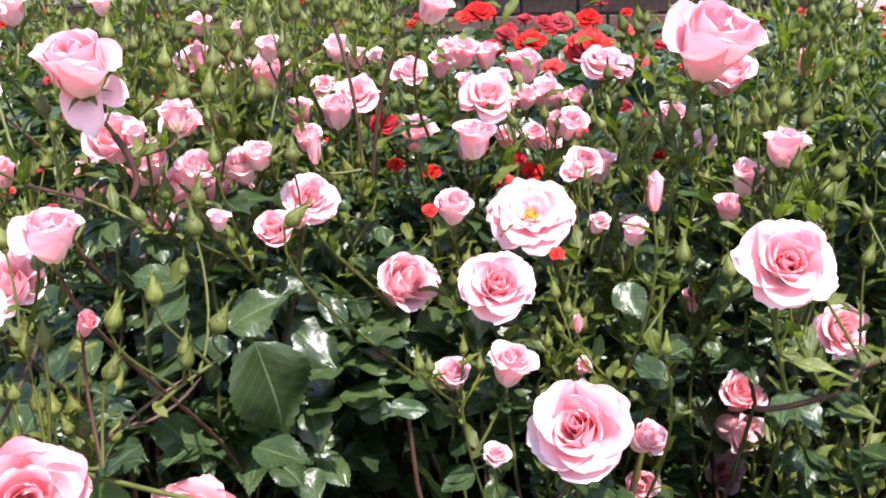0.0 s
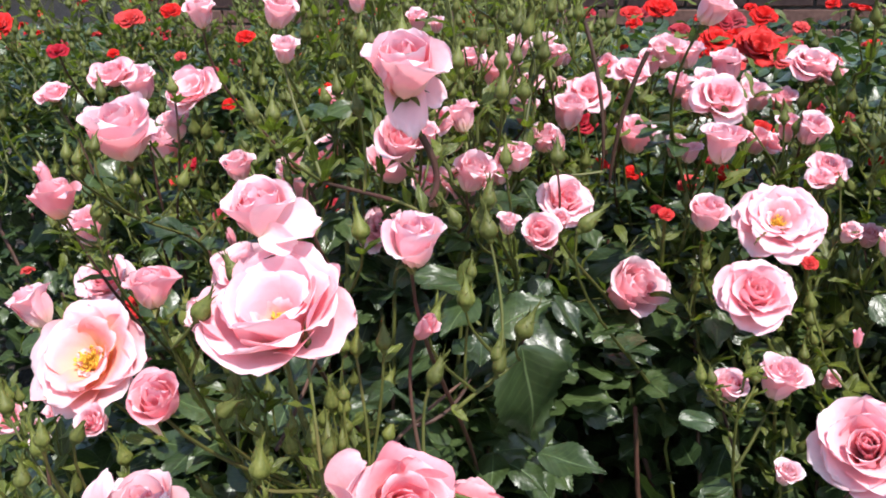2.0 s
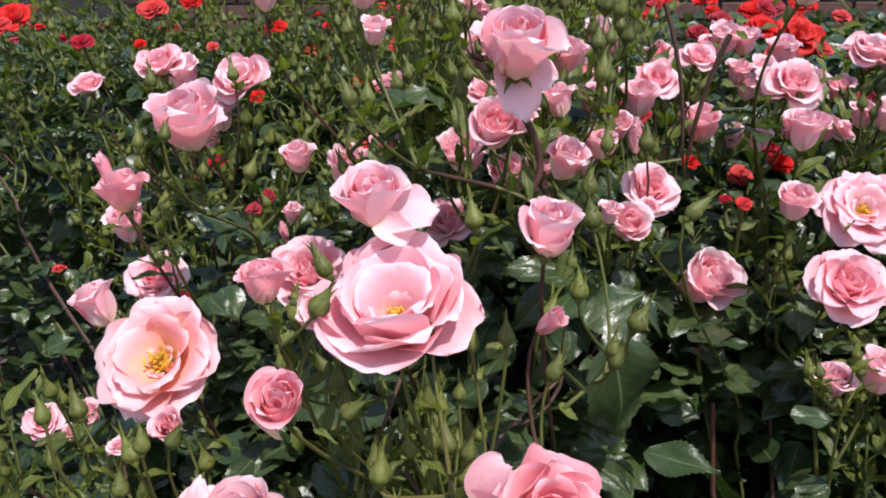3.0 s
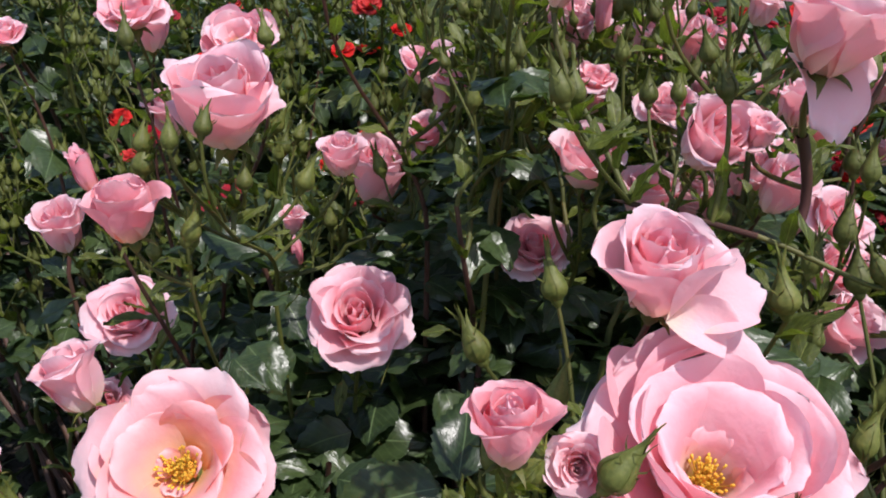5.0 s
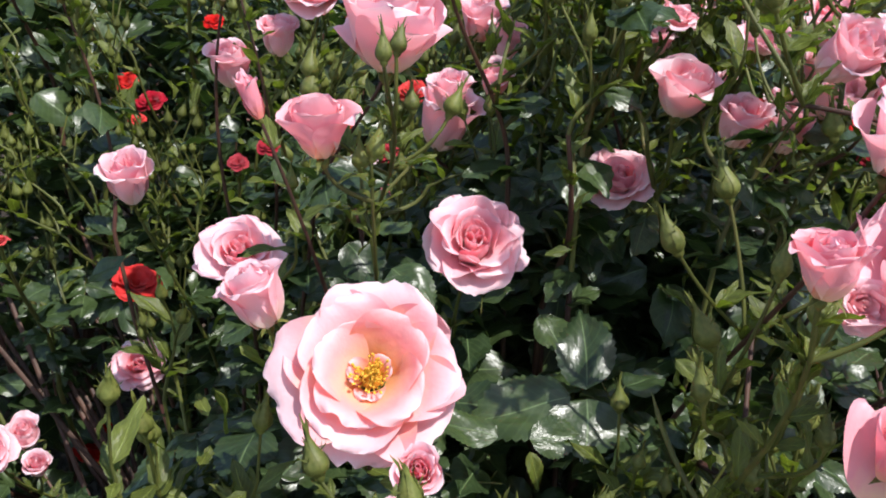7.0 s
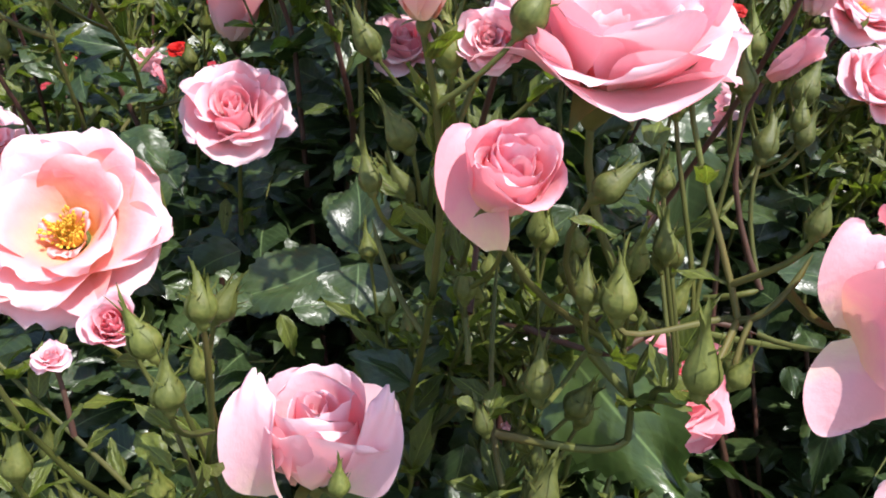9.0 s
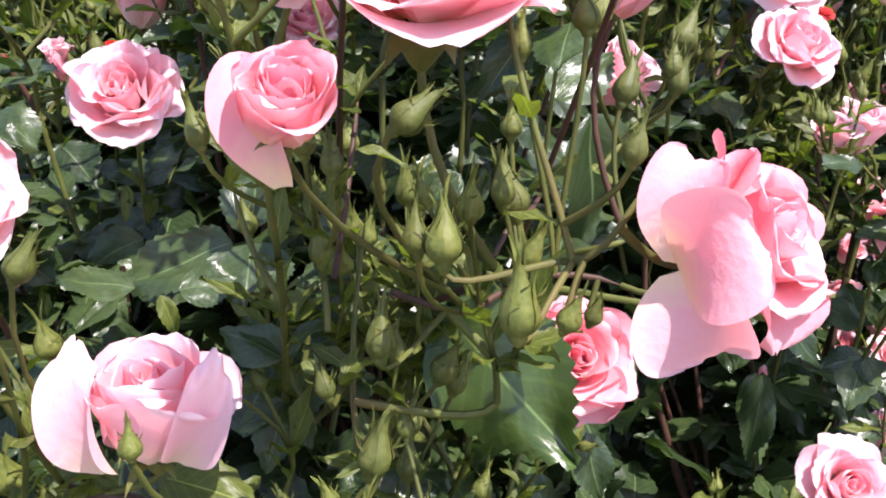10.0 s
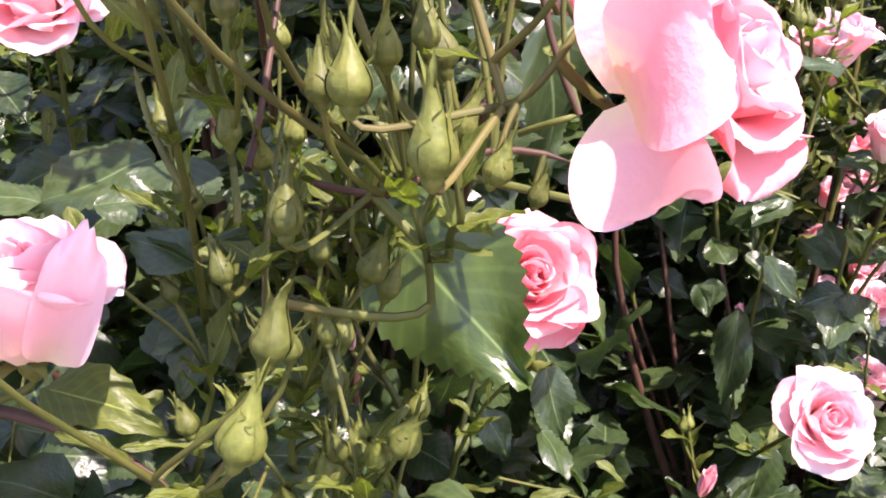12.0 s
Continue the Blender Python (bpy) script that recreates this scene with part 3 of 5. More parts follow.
def leaf_the_stalk(b, pts):
    """Sets bracts and leaves along the upper part of a stalk."""
    run, wait, turn = 0.0, rnd.uniform(.003, .010), rnd.random() * math.tau
    line = [pts[-1].lerp(pts[0], 0)]
    for k in range(len(pts) - 1, 0, -1):
        n = max(1, int((pts[k] - pts[k - 1]).length / 0.006))
        line += [pts[k].lerp(pts[k - 1], i / n) for i in range(1, n + 1)]
    for p, q in zip(line, line[1:]):
        run += (p - q).length
        if run > 0.34 or q.z < 0.35:
            break
        wait -= (p - q).length
        if wait > 0:
            continue
        young = run < (0.07 if q.y > 0.36 else 0.16) + 0.05 * rnd.random()
        wait = rnd.uniform(.007, .017) if young else rnd.uniform(.018, .040)
        turn += 2.4 + rnd.uniform(-.5, .5)
        size = rnd.uniform(.013, .025) if young else rnd.uniform(.028, .048)
        lift = rnd.uniform(-1.25, -.35) if young else rnd.uniform(-.5, .5)
        tip = q + Vector((math.cos(turn), math.sin(turn), -math.sin(lift))) * size * .7
        if not clear_of_blooms(tip, 0.002 if young else 0.012) or not clear_of_blooms(q, 0.0 if young else 0.008):
            continue
        for fan in ((0,) if young and rnd.random() < .6 else (0, .9, -.9)):
            m = Matrix.Translation(q - b["at"]) @ Matrix.Rotation(turn + fan + rnd.uniform(-.2, .2), 4, "Z") @ Matrix.Rotation(lift + rnd.uniform(-.2, .2), 4, "Y") @ Matrix.Rotation(rnd.uniform(-.6, .6), 4, "X") @ Matrix.Scale(size * (1 if fan == 0 else .8), 4)
            STALK_LEAVES.setdefault((b["ob"].name, young), (b, []))[1].append(m)


def cane(b, foot_of, axis, thick=0.0016, mat=STEM, deep=0.15):
    """Notes a stalk that is to be led down into its bush."""
    STALKS.append((b, Vector(foot_of), Vector(axis).normalized(), thick, mat))


def grow_stalks():
    """Joins every stalk to a near branch below it, or else to the foot of its bush."""
    nodes, used = {}, {}
    for b, p, v, thick, mat in sorted(STALKS, key=lambda s: -s[1].z):
        own = nodes.setdefault(b["ob"].name, [])
        near = []
        for q in BRANCH_NODES:
            d = p - q
            if d.length < 0.10 and math.hypot(d.x, d.y) < 0.055 and d.z > 0.45 * math.hypot(d.x, d.y) - (0.035 if d.length < 0.08 else 0.004) and used.get(tuple(q), 0) < 2:
                near.append((d.length - 0.2, tuple(q)))
        for q in own:
            d = p - q
            flat = math.hypot(d.x, d.y)
            if 0.014 < d.z < 0.19 and flat < 0.8 * d.z + 0.012 and d.length + 0.3 * flat < 0.21:
                near.append((d.length + 0.3 * flat, tuple(q)))
        best, least = None, 99
        for score, q in sorted(near)[:10]:
            q = Vector(q)
            h = (p - q).length
            bow = Vector((rnd.uniform(-.10, .10), rnd.uniform(-.06, .10), rnd.uniform(-.12, .02))) * h
            line = bezier(q, q.lerp(p, .35) + bow, p - (v * .6 + (p - q).normalized() * .4) * h * .30 + bow * .5, p, 6)
            over = sum(not clear_of_blooms(w) for w in line[:-2]) + 35 * max(0, h - 0.03)
            if over < least:
                best, least, twig = q, over, line
        if best is not None and least <= (7 if p.y < 0.4 else 2.5):
            used[tuple(best)] = used.get(tuple(best), 0) + 1
            pts = twig
            radii = [thick * (1.35 - .35 * k / 6) for k in range(7)]
            name = "twig"
        else:
            fewest = None
            close = p.y < 0.36
            for attempt in range(200 if close else 70):
                pull, back = rnd.uniform(.03, .45), rnd.uniform(0.01, .20 if p.y < .4 else .12)
                mid = Vector((p.x + (b["at"].x - p.x) * pull + rnd.uniform(-1, 1) * (.08 if close else .03), p.y + (b["at"].y - p.y) * pull + back, max(0.2, p.z - rnd.uniform(.16, .32))))
                base = b["at"] + Vector((rnd.uniform(-.05, .05), rnd.uniform(-.05, .05), 0))
                line = bezier(base, base + Vector((0, 0, .22)), mid - Vector((0, 0, .10)), mid, 5)[:-1]
                side = Vector((rnd.uniform(-.02, .02), rnd.uniform(-.01, .02), 0))
                line += bezier(mid, mid + Vector((0, 0, .07)) + side, p - v * .05 - Vector((0, 0, .03)) + side, p, 12)
                over = sum(not clear_of_blooms(q) for q in line[4:-1])
                if fewest is None or over < fewest:
                    fewest, pts = over, line
            n = len(pts) - 1
            radii = [thick * (1 + 1.3 * (1 - k / n)) for k in range(n + 1)]
            name = "cane"
        if name == "cane" and rnd.random() < 0.12:
            mat = CANE
        if name == "cane" and mat is not CANE:      # old wood below, green growth above
            part("cane", tube_mesh("cane", [q - b["at"] for q in pts[:5]], radii[:5], CANE), b["ob"])
            part("stalk", tube_mesh("stalk", [q - b["at"] for q in pts[4:]], radii[4:], mat), b["ob"])
        else:
            part(name, tube_mesh(name, [q - b["at"] for q in pts], radii, mat), b["ob"])
        own += [q for q in pts[:-1] if q.z > 0.35]
        leaf_the_stalk(b, pts)


def stem(a, c, thick, mat=CANE, sag=0.01):
    """A length of branch between two places."""
    a, c = Vector(a), Vector(c)
    b = nearest(a, False)
    s = Vector((rnd.uniform(-sag, sag), rnd.uniform(-sag, sag), rnd.uniform(-sag, sag)))
    line = bezier(a, a.lerp(c, .33) + s, a.lerp(c, .66) + s, c, 7)
    BRANCH_NODES.extend(line)
    part("branch", tube_mesh("branch", [q - b["at"] for q in line], [thick * (1 - .03 * i) for i in range(7)] + [thick * .1], mat, 8), b["ob"])


PETAL_RG = random.Random(5)
LOOSE = [petal_mesh("petal", PINK, 0.0, 1.0, 1.0, -22, 44, 1.2, 0.46, 0.10, 0.075, PETAL_RG, 19, 18, 0.10) for k in range(3)]
LOOSE_WARM = [petal_mesh("petal", PINK_WARM, 0.0, 1.0, 1.0, -22, 44, 1.2, 0.46, 0.10, 0.075, PETAL_RG, 19, 18, 0.10) for k in range(3)]


def loose_petal(base, tip, width, up):
    """An outer petal that has opened away from the last bloom."""
    a, t, n = Vector(base), Vector(tip), Vector(up)
    z = (t - a)
    L = z.length
    z.normalize()
    n = (n - z * n.dot(z)).normalized()
    m = Matrix.Translation(a) @ Matrix((-n, z.cross(-n), z)).transposed().to_4x4() @ Matrix.Diagonal((L, width / 0.92, L, 1))
    ob = LAST[0]
    part("petal", rnd.choice(LOOSE_WARM if LAST[1] else LOOSE), ob, (Matrix.Translation(ob.parent.location) @ ob.matrix_basis).inverted() @ m)


LAST = [None, False]


def bloom(kind, centre, breadth, axis, warm=False):
    c, v = Vector(centre), Vector(axis)
    if kind in ("half", "wrapped"):
        v.x, v.y = v.x * 0.8, v.y * 0.55
    v.normalize()
    b = nearest(c, False)
    foot = c - v * LIFT[kind] * breadth / SPREAD[kind]
    s = breadth if kind != "tight" else breadth * 0.9
    m = Matrix.Translation(foot - b["at"]) @ facing(v, rnd.random() * math.tau) @ Matrix.Scale(s, 4)
    fine = c.y < 0.72 and breadth > 0.021
    ob = part("bloom", rnd.choice(CALYX[kind]), b["ob"], m)
    tagged(ob, label={"bowl": "large bowl-shaped open pink rose", "open": "wide open pink rose with yellow stamens", "cup": "cupped open pale pink rose", "full": "full pink rose with a spiral centre", "half": "half-open pink rose", "wrapped": "half-open pink rose with broad wrapped petals", "tight": "small pink rosebud just opening"}[kind])
    LAST[:] = ob, warm
    k = kind if kind in SIMPLE or fine else "full"
    if fine:
        for me, pm in rnd.choice((WARM_TEMPLATES if warm else TEMPLATES)[kind]):
            jit = Matrix.Rotation(rnd.uniform(-.06, .06), 4, "X") @ Matrix.Rotation(rnd.uniform(-.06, .06), 4, "Y")
            part("petal", me, ob, jit @ pm)
        if kind in ("open", "cup", "bowl"):
            tagged(part("stamen_tuft", rnd.choice(STAMENS), ob, Matrix.Translation((0, 0, 0.03)) @ Matrix.Scale(1.0 if kind == "open" else 0.75, 4), "golden yellow stamens"), kind="stuff")
    else:
        part("petals", rnd.choice(SIMPLE[k]), ob)
    if breadth > 0.033 and c.y < 0.75 or c.z < 0.62 and breadth > 0.02:
        CLEAR.append((c, breadth * (0.46 if c.y < 0.5 else 0.30)))
    cane(b, foot - v * 0.19 * s, v, 0.0009 + 0.006 * breadth, STEM if rnd.random() < 0.7 else CANE)


def red_bloom(kind, centre, breadth, axis):
    c, v = Vector(centre), Vector(axis).normalized()
    b = nearest(c, True)
    foot = c - v * 0.2 * breadth
    ob = part("bloom", rnd.choice(CALYX["cup"]), b["ob"], Matrix.Translation(foot - b["at"]) @ facing(v, rnd.random() * 6) @ Matrix.Scale(breadth, 4), "ruffled scarlet rose")
    part("petals", rnd.choice(REDS), ob)
    if breadth > 0.02:
        CLEAR.append((c, breadth * 0.42))
    if c.y > 0.85:
        return
    cane(b, foot - v * 0.19 * breadth, v, 0.0016)


def bud(centre, length, axis, b=None):
    c, v = Vector(centre), Vector(axis).normalized()
    b = b or nearest(c, False)
    length = min(length * 0.92, 0.031)
    foot = c - v * 0.42 * length
    part("bud", rnd.choice(BUDS), b["ob"], Matrix.Translation(foot - b["at"]) @ facing(v, rnd.random() * 6) @ Matrix.Scale(length, 4))
    cane(b, foot, v, 0.0009, STEM, 0.10)


def big_leaf(base, tip, width, up, young=False):
    a, t, n = Vector(base), Vector(tip), Vector(up)
    b = nearest(a, False)
    x = t - a
    L = x.length
    x.normalize()
    # the broadest leaflet takes the leaf colour with sunlight painted in
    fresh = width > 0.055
    if not fresh:
        n = (n + Vector((rnd.uniform(-.15, .15), rnd.uniform(-.15, .15), rnd.uniform(-.1, .2))))
    n = (n - x * n.dot(x)).normalized()
    y = n.cross(x)
    m = Matrix.Translation(a - b["at"]) @ Matrix((x, y, n)).transposed().to_4x4() @ Matrix.Diagonal((L, width / 0.66, L, 1))
    part("leaflet", rnd.choice(YOUNGS if young else LIT_LEAFLETS if fresh else LEAFLETS), b["ob"], m)
    CLEAR.append(((a + t) / 2, min(L, width) * (0.60 if width > 0.045 else 0.42)))


# pink blooms: kind, centre, breadth, facing
bloom("cup", (0.297, 0.603, 0.838), 0.078, (0.24, -0.59, 0.77))
bloom("full", (0.286, 0.533, 0.796), 0.057, (0.34, -0.61, 0.72))
bloom("half", (0.175, 0.594, 0.761), 0.047, (0.65, -0.59, 0.48))
bloom("half", (0.242, 0.556, 0.851), 0.028, (0.21, -0.51, 0.84))
bloom("half", (0.244, 0.613, 0.897), 0.033, (0.15, -0.33, 0.93))
bloom("full", (0.137, 0.504, 0.869), 0.041, (0.54, -0.50, 0.67))
bloom("half", (0.129, 0.456, 0.855), 0.027, (0.30, -0.80, 0.52))
bloom("wrapped", (0.125, 0.246, 0.922), 0.033, (0.24, -0.26, 0.94))
bloom("full", (0.494, 0.415, 0.877), 0.050, (0.08, -0.78, 0.61))
bloom("full", (0.556, 0.621, 0.746), 0.044, (0.51, -0.75, 0.42))
bloom("half", (0.487, 0.791, 0.579), 0.044, (0.26, -0.67, 0.69))
bloom("half", (0.484, 0.777, 0.544), 0.044, (0.61, -0.79, 0.11))
bloom("half", (0.475, 0.881, 0.413), 0.047, (0.31, -0.84, 0.44))
bloom("tight", (0.411, 0.489, 0.896), 0.019, (-0.01, 0.14, 0.99))
bloom("half", (0.472, 0.660, 0.859), 0.027, (0.19, -0.45, 0.87))
bloom("half", (0.460, 0.694, 0.823), 0.024, (-0.11, -0.60, 0.79))
bloom("half", (0.498, 0.623, 0.897), 0.029, (0.11, -0.19, 0.98))
bloom("tight", (0.514, 0.751, 0.948), 0.019, (0.11, -0.19, 0.98))
bloom("wrapped", (0.437, 0.660, 0.973), 0.073, (0.33, -0.53, 0.78))
bloom("half", (0.447, 0.782, 0.929), 0.041, (0.28, -0.73, 0.62))
bloom("full", (0.331, 0.672, 0.867), 0.033, (0.29, -0.42, 0.86))
bloom("half", (0.154, 0.703, 0.879), 0.034, (0.19, -0.45, 0.87))
bloom("tight", (0.115, 0.558, 0.899), 0.020, (0.03, 0.04, 1.00))
bloom("half", (0.087, 0.411, 0.953), 0.020, (-0.00, 0.13, 0.99))
bloom("tight", (-0.017, 0.595, 0.970), 0.020, (0.03, 0.04, 1.00))
bloom("full", (0.117, 0.647, 0.930), 0.039, (0.23, -0.57, 0.79))
bloom("half", (0.037, 0.773, 0.955), 0.027, (0.15, -0.32, 0.93))
bloom("half", (0.039, 0.821, 0.940), 0.024, (0.15, -0.32, 0.93))
bloom("full", (0.146, 0.713, 0.942), 0.033, (0.29, -0.42, 0.86))
bloom("half", (0.147, 0.805, 0.935), 0.027, (0.35, -0.24, 0.91))
bloom("full", (0.233, 0.693, 0.922), 0.048, (0.23, -0.57, 0.79))
bloom("half", (0.218, 0.898, 0.919), 0.039, (0.11, -0.19, 0.98))
bloom("tight", (0.240, 0.930, 0.888), 0.030, (0.03, 0.04, 1.00))
bloom("half", (0.238, 0.823, 0.896), 0.024, (0.21, -0.51, 0.84))
bloom("half", (0.179, 0.870, 0.937), 0.029, (0.11, -0.19, 0.98))
bloom("half", (0.313, 0.692, 0.895), 0.026, (0.42, -0.49, 0.76))
bloom("half", (0.309, 0.911, 0.921), 0.034, (0.15, -0.32, 0.93))
bloom("half", (0.329, 0.942, 0.914), 0.024, (0.43, -0.12, 0.90))
bloom("half", (0.266, 0.745, 0.870), 0.025, (0.21, -0.51, 0.84))
bloom("half", (0.233, 0.758, 0.866), 0.021, (0.21, -0.51, 0.84))
bloom("full", (0.114, 0.328, 0.678), 0.062, (0.21, -0.72, 0.66), True)
bloom("half", (0.320, 0.399, 0.723), 0.017, (0.21, -0.51, 0.84))
bloom("half", (0.411, 0.497, 0.693), 0.024, (0.71, -0.45, 0.54))
bloom("tight", (0.359, 0.495, 0.787), 0.010, (0.02, 0.05, 1.00))
bloom("half", (0.352, 0.626, 0.822), 0.017, (0.48, -0.33, 0.81))
bloom("half", (0.277, 0.440, 0.759), 0.023, (0.21, -0.51, 0.84))
bloom("half", (0.310, 0.477, 0.752), 0.030, (0.24, -0.26, 0.94))
bloom("full", (0.370, 0.438, 0.732), 0.067, (-0.16, -0.69, 0.71))
bloom("wrapped", (0.081, 0.334, 0.998), 0.045, (0.17, -0.56, 0.81))
loose_petal((0.071, 0.354, 0.984), (0.088, 0.325, 0.959), 0.029, (0.28, -0.73, 0.62))
loose_petal((0.078, 0.355, 0.980), (0.101, 0.349, 0.976), 0.022, (0.28, -0.73, 0.62))
bloom("half", (0.083, 0.494, 0.893), 0.026, (0.23, -0.57, 0.79))
bloom("half", (0.100, 0.491, 0.905), 0.022, (0.19, -0.45, 0.87))
bloom("half", (0.069, 0.390, 0.943), 0.016, (0.19, -0.45, 0.87))
bloom("half", (0.061, 0.635, 0.912), 0.024, (0.19, -0.45, 0.87))
bloom("half", (0.013, 0.706, 0.938), 0.026, (0.19, -0.45, 0.87))
bloom("half", (0.235, 0.543, 1.015), 0.026, (0.51, -0.45, 0.74))
bloom("half", (-0.071, 0.683, 0.991), 0.021, (0.17, -0.39, 0.91))
bloom("half", (-0.044, 0.510, 1.023), 0.017, (0.17, -0.39, 0.91))
bloom("half", (-0.068, 0.437, 1.026), 0.024, (0.17, -0.39, 0.91))
bloom("half", (0.399, 0.776, 0.890), 0.025, (0.19, -0.45, 0.87))
bloom("full", (0.309, 0.913, 0.923), 0.054, (0.19, -0.37, 0.91))
bloom("half", (0.106, 0.623, 0.916), 0.031, (0.22, -0.43, 0.87))
bloom("half", (0.210, 0.772, 0.905), 0.029, (0.24, -0.49, 0.84))
bloom("half", (0.251, 0.866, 0.893), 0.031, (0.24, -0.49, 0.84))
bloom("half", (0.159, 0.846, 0.943), 0.035, (0.37, -0.28, 0.89))
bloom("half", (0.334, 0.723, 0.849), 0.030, (0.16, -0.30, 0.94))
bloom("half", (0.049, 0.392, 0.937), 0.033, (0.35, -0.76, 0.54))
bloom("half", (0.089, 0.423, 0.908), 0.026, (0.45, -0.46, 0.77))
bloom("half", (0.127, 0.390, 0.885), 0.014, (0.11, -0.17, 0.98))
bloom("half", (0.138, 0.480, 0.859), 0.016, (0.24, -0.49, 0.84))
bloom("half", (0.095, 0.584, 0.898), 0.022, (0.24, -0.49, 0.84))
bloom("half", (0.179, 0.814, 0.843), 0.025, (0.24, -0.49, 0.84))
bloom("half", (0.080, 0.558, 0.981), 0.020, (0.19, -0.37, 0.91))
bloom("half", (-0.024, 0.367, 1.002), 0.017, (0.28, -0.33, 0.90))
bloom("half", (-0.168, 0.463, 1.018), 0.023, (0.19, -0.37, 0.91))
bloom("half", (-0.040, 0.388, 1.025), 0.022, (0.49, -0.29, 0.82))
bloom("bowl", (0.049, 0.222, 0.879), 0.090, (0.09, -0.31, 0.94))
bloom("wrapped", (0.027, 0.250, 0.928), 0.036, (0.04, -0.42, 0.91))
loose_petal((0.032, 0.246, 0.916), (0.061, 0.261, 0.925), 0.028, (0.28, -0.73, 0.63))
loose_petal((0.031, 0.242, 0.917), (0.054, 0.243, 0.912), 0.019, (0.29, -0.78, 0.55))
bloom("open", (-0.175, 0.288, 0.779), 0.093, (0.05, -0.69, 0.72))
bloom("wrapped", (0.016, 0.161, 0.852), 0.027, (0.21, -0.63, 0.75), True)
loose_petal((0.013, 0.163, 0.830), (0.007, 0.172, 0.867), 0.022, (-0.39, -0.87, 0.31))
bloom("wrapped", (-0.009, 0.195, 0.898), 0.026, (-0.02, -0.04, 1.00), True)
bloom("full", (0.010, 0.209, 0.879), 0.020, (0.03, -0.85, 0.52))
bloom("tight", (0.123, 0.260, 0.866), 0.017, (0.61, -0.34, 0.72))
bloom("full", (0.143, 0.179, 0.807), 0.054, (0.68, -0.47, 0.56), True)
loose_petal((0.118, 0.170, 0.801), (0.127, 0.155, 0.776), 0.037, (-0.52, -0.84, 0.16))
loose_petal((0.118, 0.170, 0.802), (0.133, 0.149, 0.820), 0.039, (-0.40, -0.85, 0.34))
loose_petal((0.118, 0.173, 0.802), (0.123, 0.176, 0.837), 0.025, (-0.49, -0.85, 0.19))
bloom("wrapped", (-0.049, 0.197, 0.740), 0.048, (0.06, -0.11, 0.99))
loose_petal((-0.063, 0.190, 0.718), (-0.067, 0.185, 0.771), 0.022, (-0.17, -0.78, 0.60))
loose_petal((-0.040, 0.190, 0.722), (-0.018, 0.185, 0.765), 0.020, (0.46, -0.70, 0.54))
bloom("full", (-0.497, 0.591, 0.918), 0.038, (-0.01, -0.31, 0.95))
bloom("full", (-0.321, 0.509, 0.957), 0.044, (0.10, -0.29, 0.95))
bloom("bowl", (-0.278, 0.569, 0.932), 0.062, (0.06, -0.60, 0.80))
bloom("wrapped", (-0.186, 0.371, 0.936), 0.055, (0.09, -0.50, 0.86))
loose_petal((-0.176, 0.368, 0.924), (-0.158, 0.380, 0.944), 0.025, (0.19, -0.66, 0.73))
loose_petal((-0.192, 0.364, 0.921), (-0.212, 0.380, 0.940), 0.023, (-0.11, -0.71, 0.70))
bloom("wrapped", (-0.209, 0.317, 0.894), 0.034, (-0.14, -0.19, 0.97), True)
bloom("half", (-0.424, 0.537, 0.777), 0.041, (0.03, -0.48, 0.88))
bloom("tight", (-0.255, 0.351, 0.900), 0.018, (-0.38, -0.00, 0.93))
bloom("half", (-0.244, 0.586, 0.789), 0.021, (0.15, -0.12, 0.98))
bloom("full", (-0.292, 0.426, 0.774), 0.052, (0.06, -0.60, 0.80))
bloom("half", (-0.237, 0.301, 0.808), 0.031, (-0.34, -0.25, 0.91))
bloom("full", (-0.565, 0.770, 0.441), 0.039, (0.16, -0.57, 0.80))
bloom("full", (-0.138, 0.438, 0.794), 0.063, (0.08, -0.65, 0.76))
bloom("full", (-0.041, 0.526, 0.819), 0.048, (-0.17, -0.51, 0.84))
bloom("half", (-0.179, 0.603, 0.831), 0.048, (0.19, -0.28, 0.94))
bloom("half", (-0.161, 0.674, 0.905), 0.038, (0.01, -0.38, 0.92))
bloom("half", (-0.137, 0.655, 0.890), 0.032, (0.23, -0.40, 0.89))
bloom("half", (-0.362, 0.612, 0.860), 0.038, (0.06, -0.58, 0.81))
bloom("half", (-0.142, 0.607, 0.866), 0.026, (0.06, -0.58, 0.81))
bloom("full", (0.032, 0.492, 0.930), 0.038, (-0.02, -0.32, 0.95))
bloom("wrapped", (-0.012, 0.493, 0.892), 0.043, (0.13, -0.56, 0.82))
bloom("half", (0.027, 0.488, 0.875), 0.033, (0.13, -0.56, 0.82))
bloom("half", (0.057, 0.490, 0.872), 0.029, (-0.08, -0.52, 0.85))
bloom("half", (0.042, 0.614, 0.952), 0.034, (0.11, -0.49, 0.86))
bloom("half", (-0.043, 0.627, 0.951), 0.040, (0.11, -0.49, 0.86))
bloom("half", (-0.081, 0.738, 0.932), 0.025, (-0.04, -0.17, 0.98))
bloom("half", (-0.045, 0.771, 0.939), 0.029, (-0.04, -0.17, 0.98))
bloom("half", (-0.568, 0.562, 0.492), 0.032, (0.02, -0.51, 0.86))
bloom("full", (-0.535, 0.468, 0.547), 0.041, (0.23, -0.54, 0.81))
bloom("half", (-0.493, 0.469, 0.537), 0.022, (0.23, -0.54, 0.81))
bloom("half", (-0.357, 0.582, 0.934), 0.035, (0.11, -0.49, 0.86))
bloom("full", (-0.150, 0.214, 0.759), 0.014, (-0.01, -0.27, 0.96))
bloom("half", (-0.145, 0.257, 0.748), 0.021, (0.14, -0.84, 0.52))
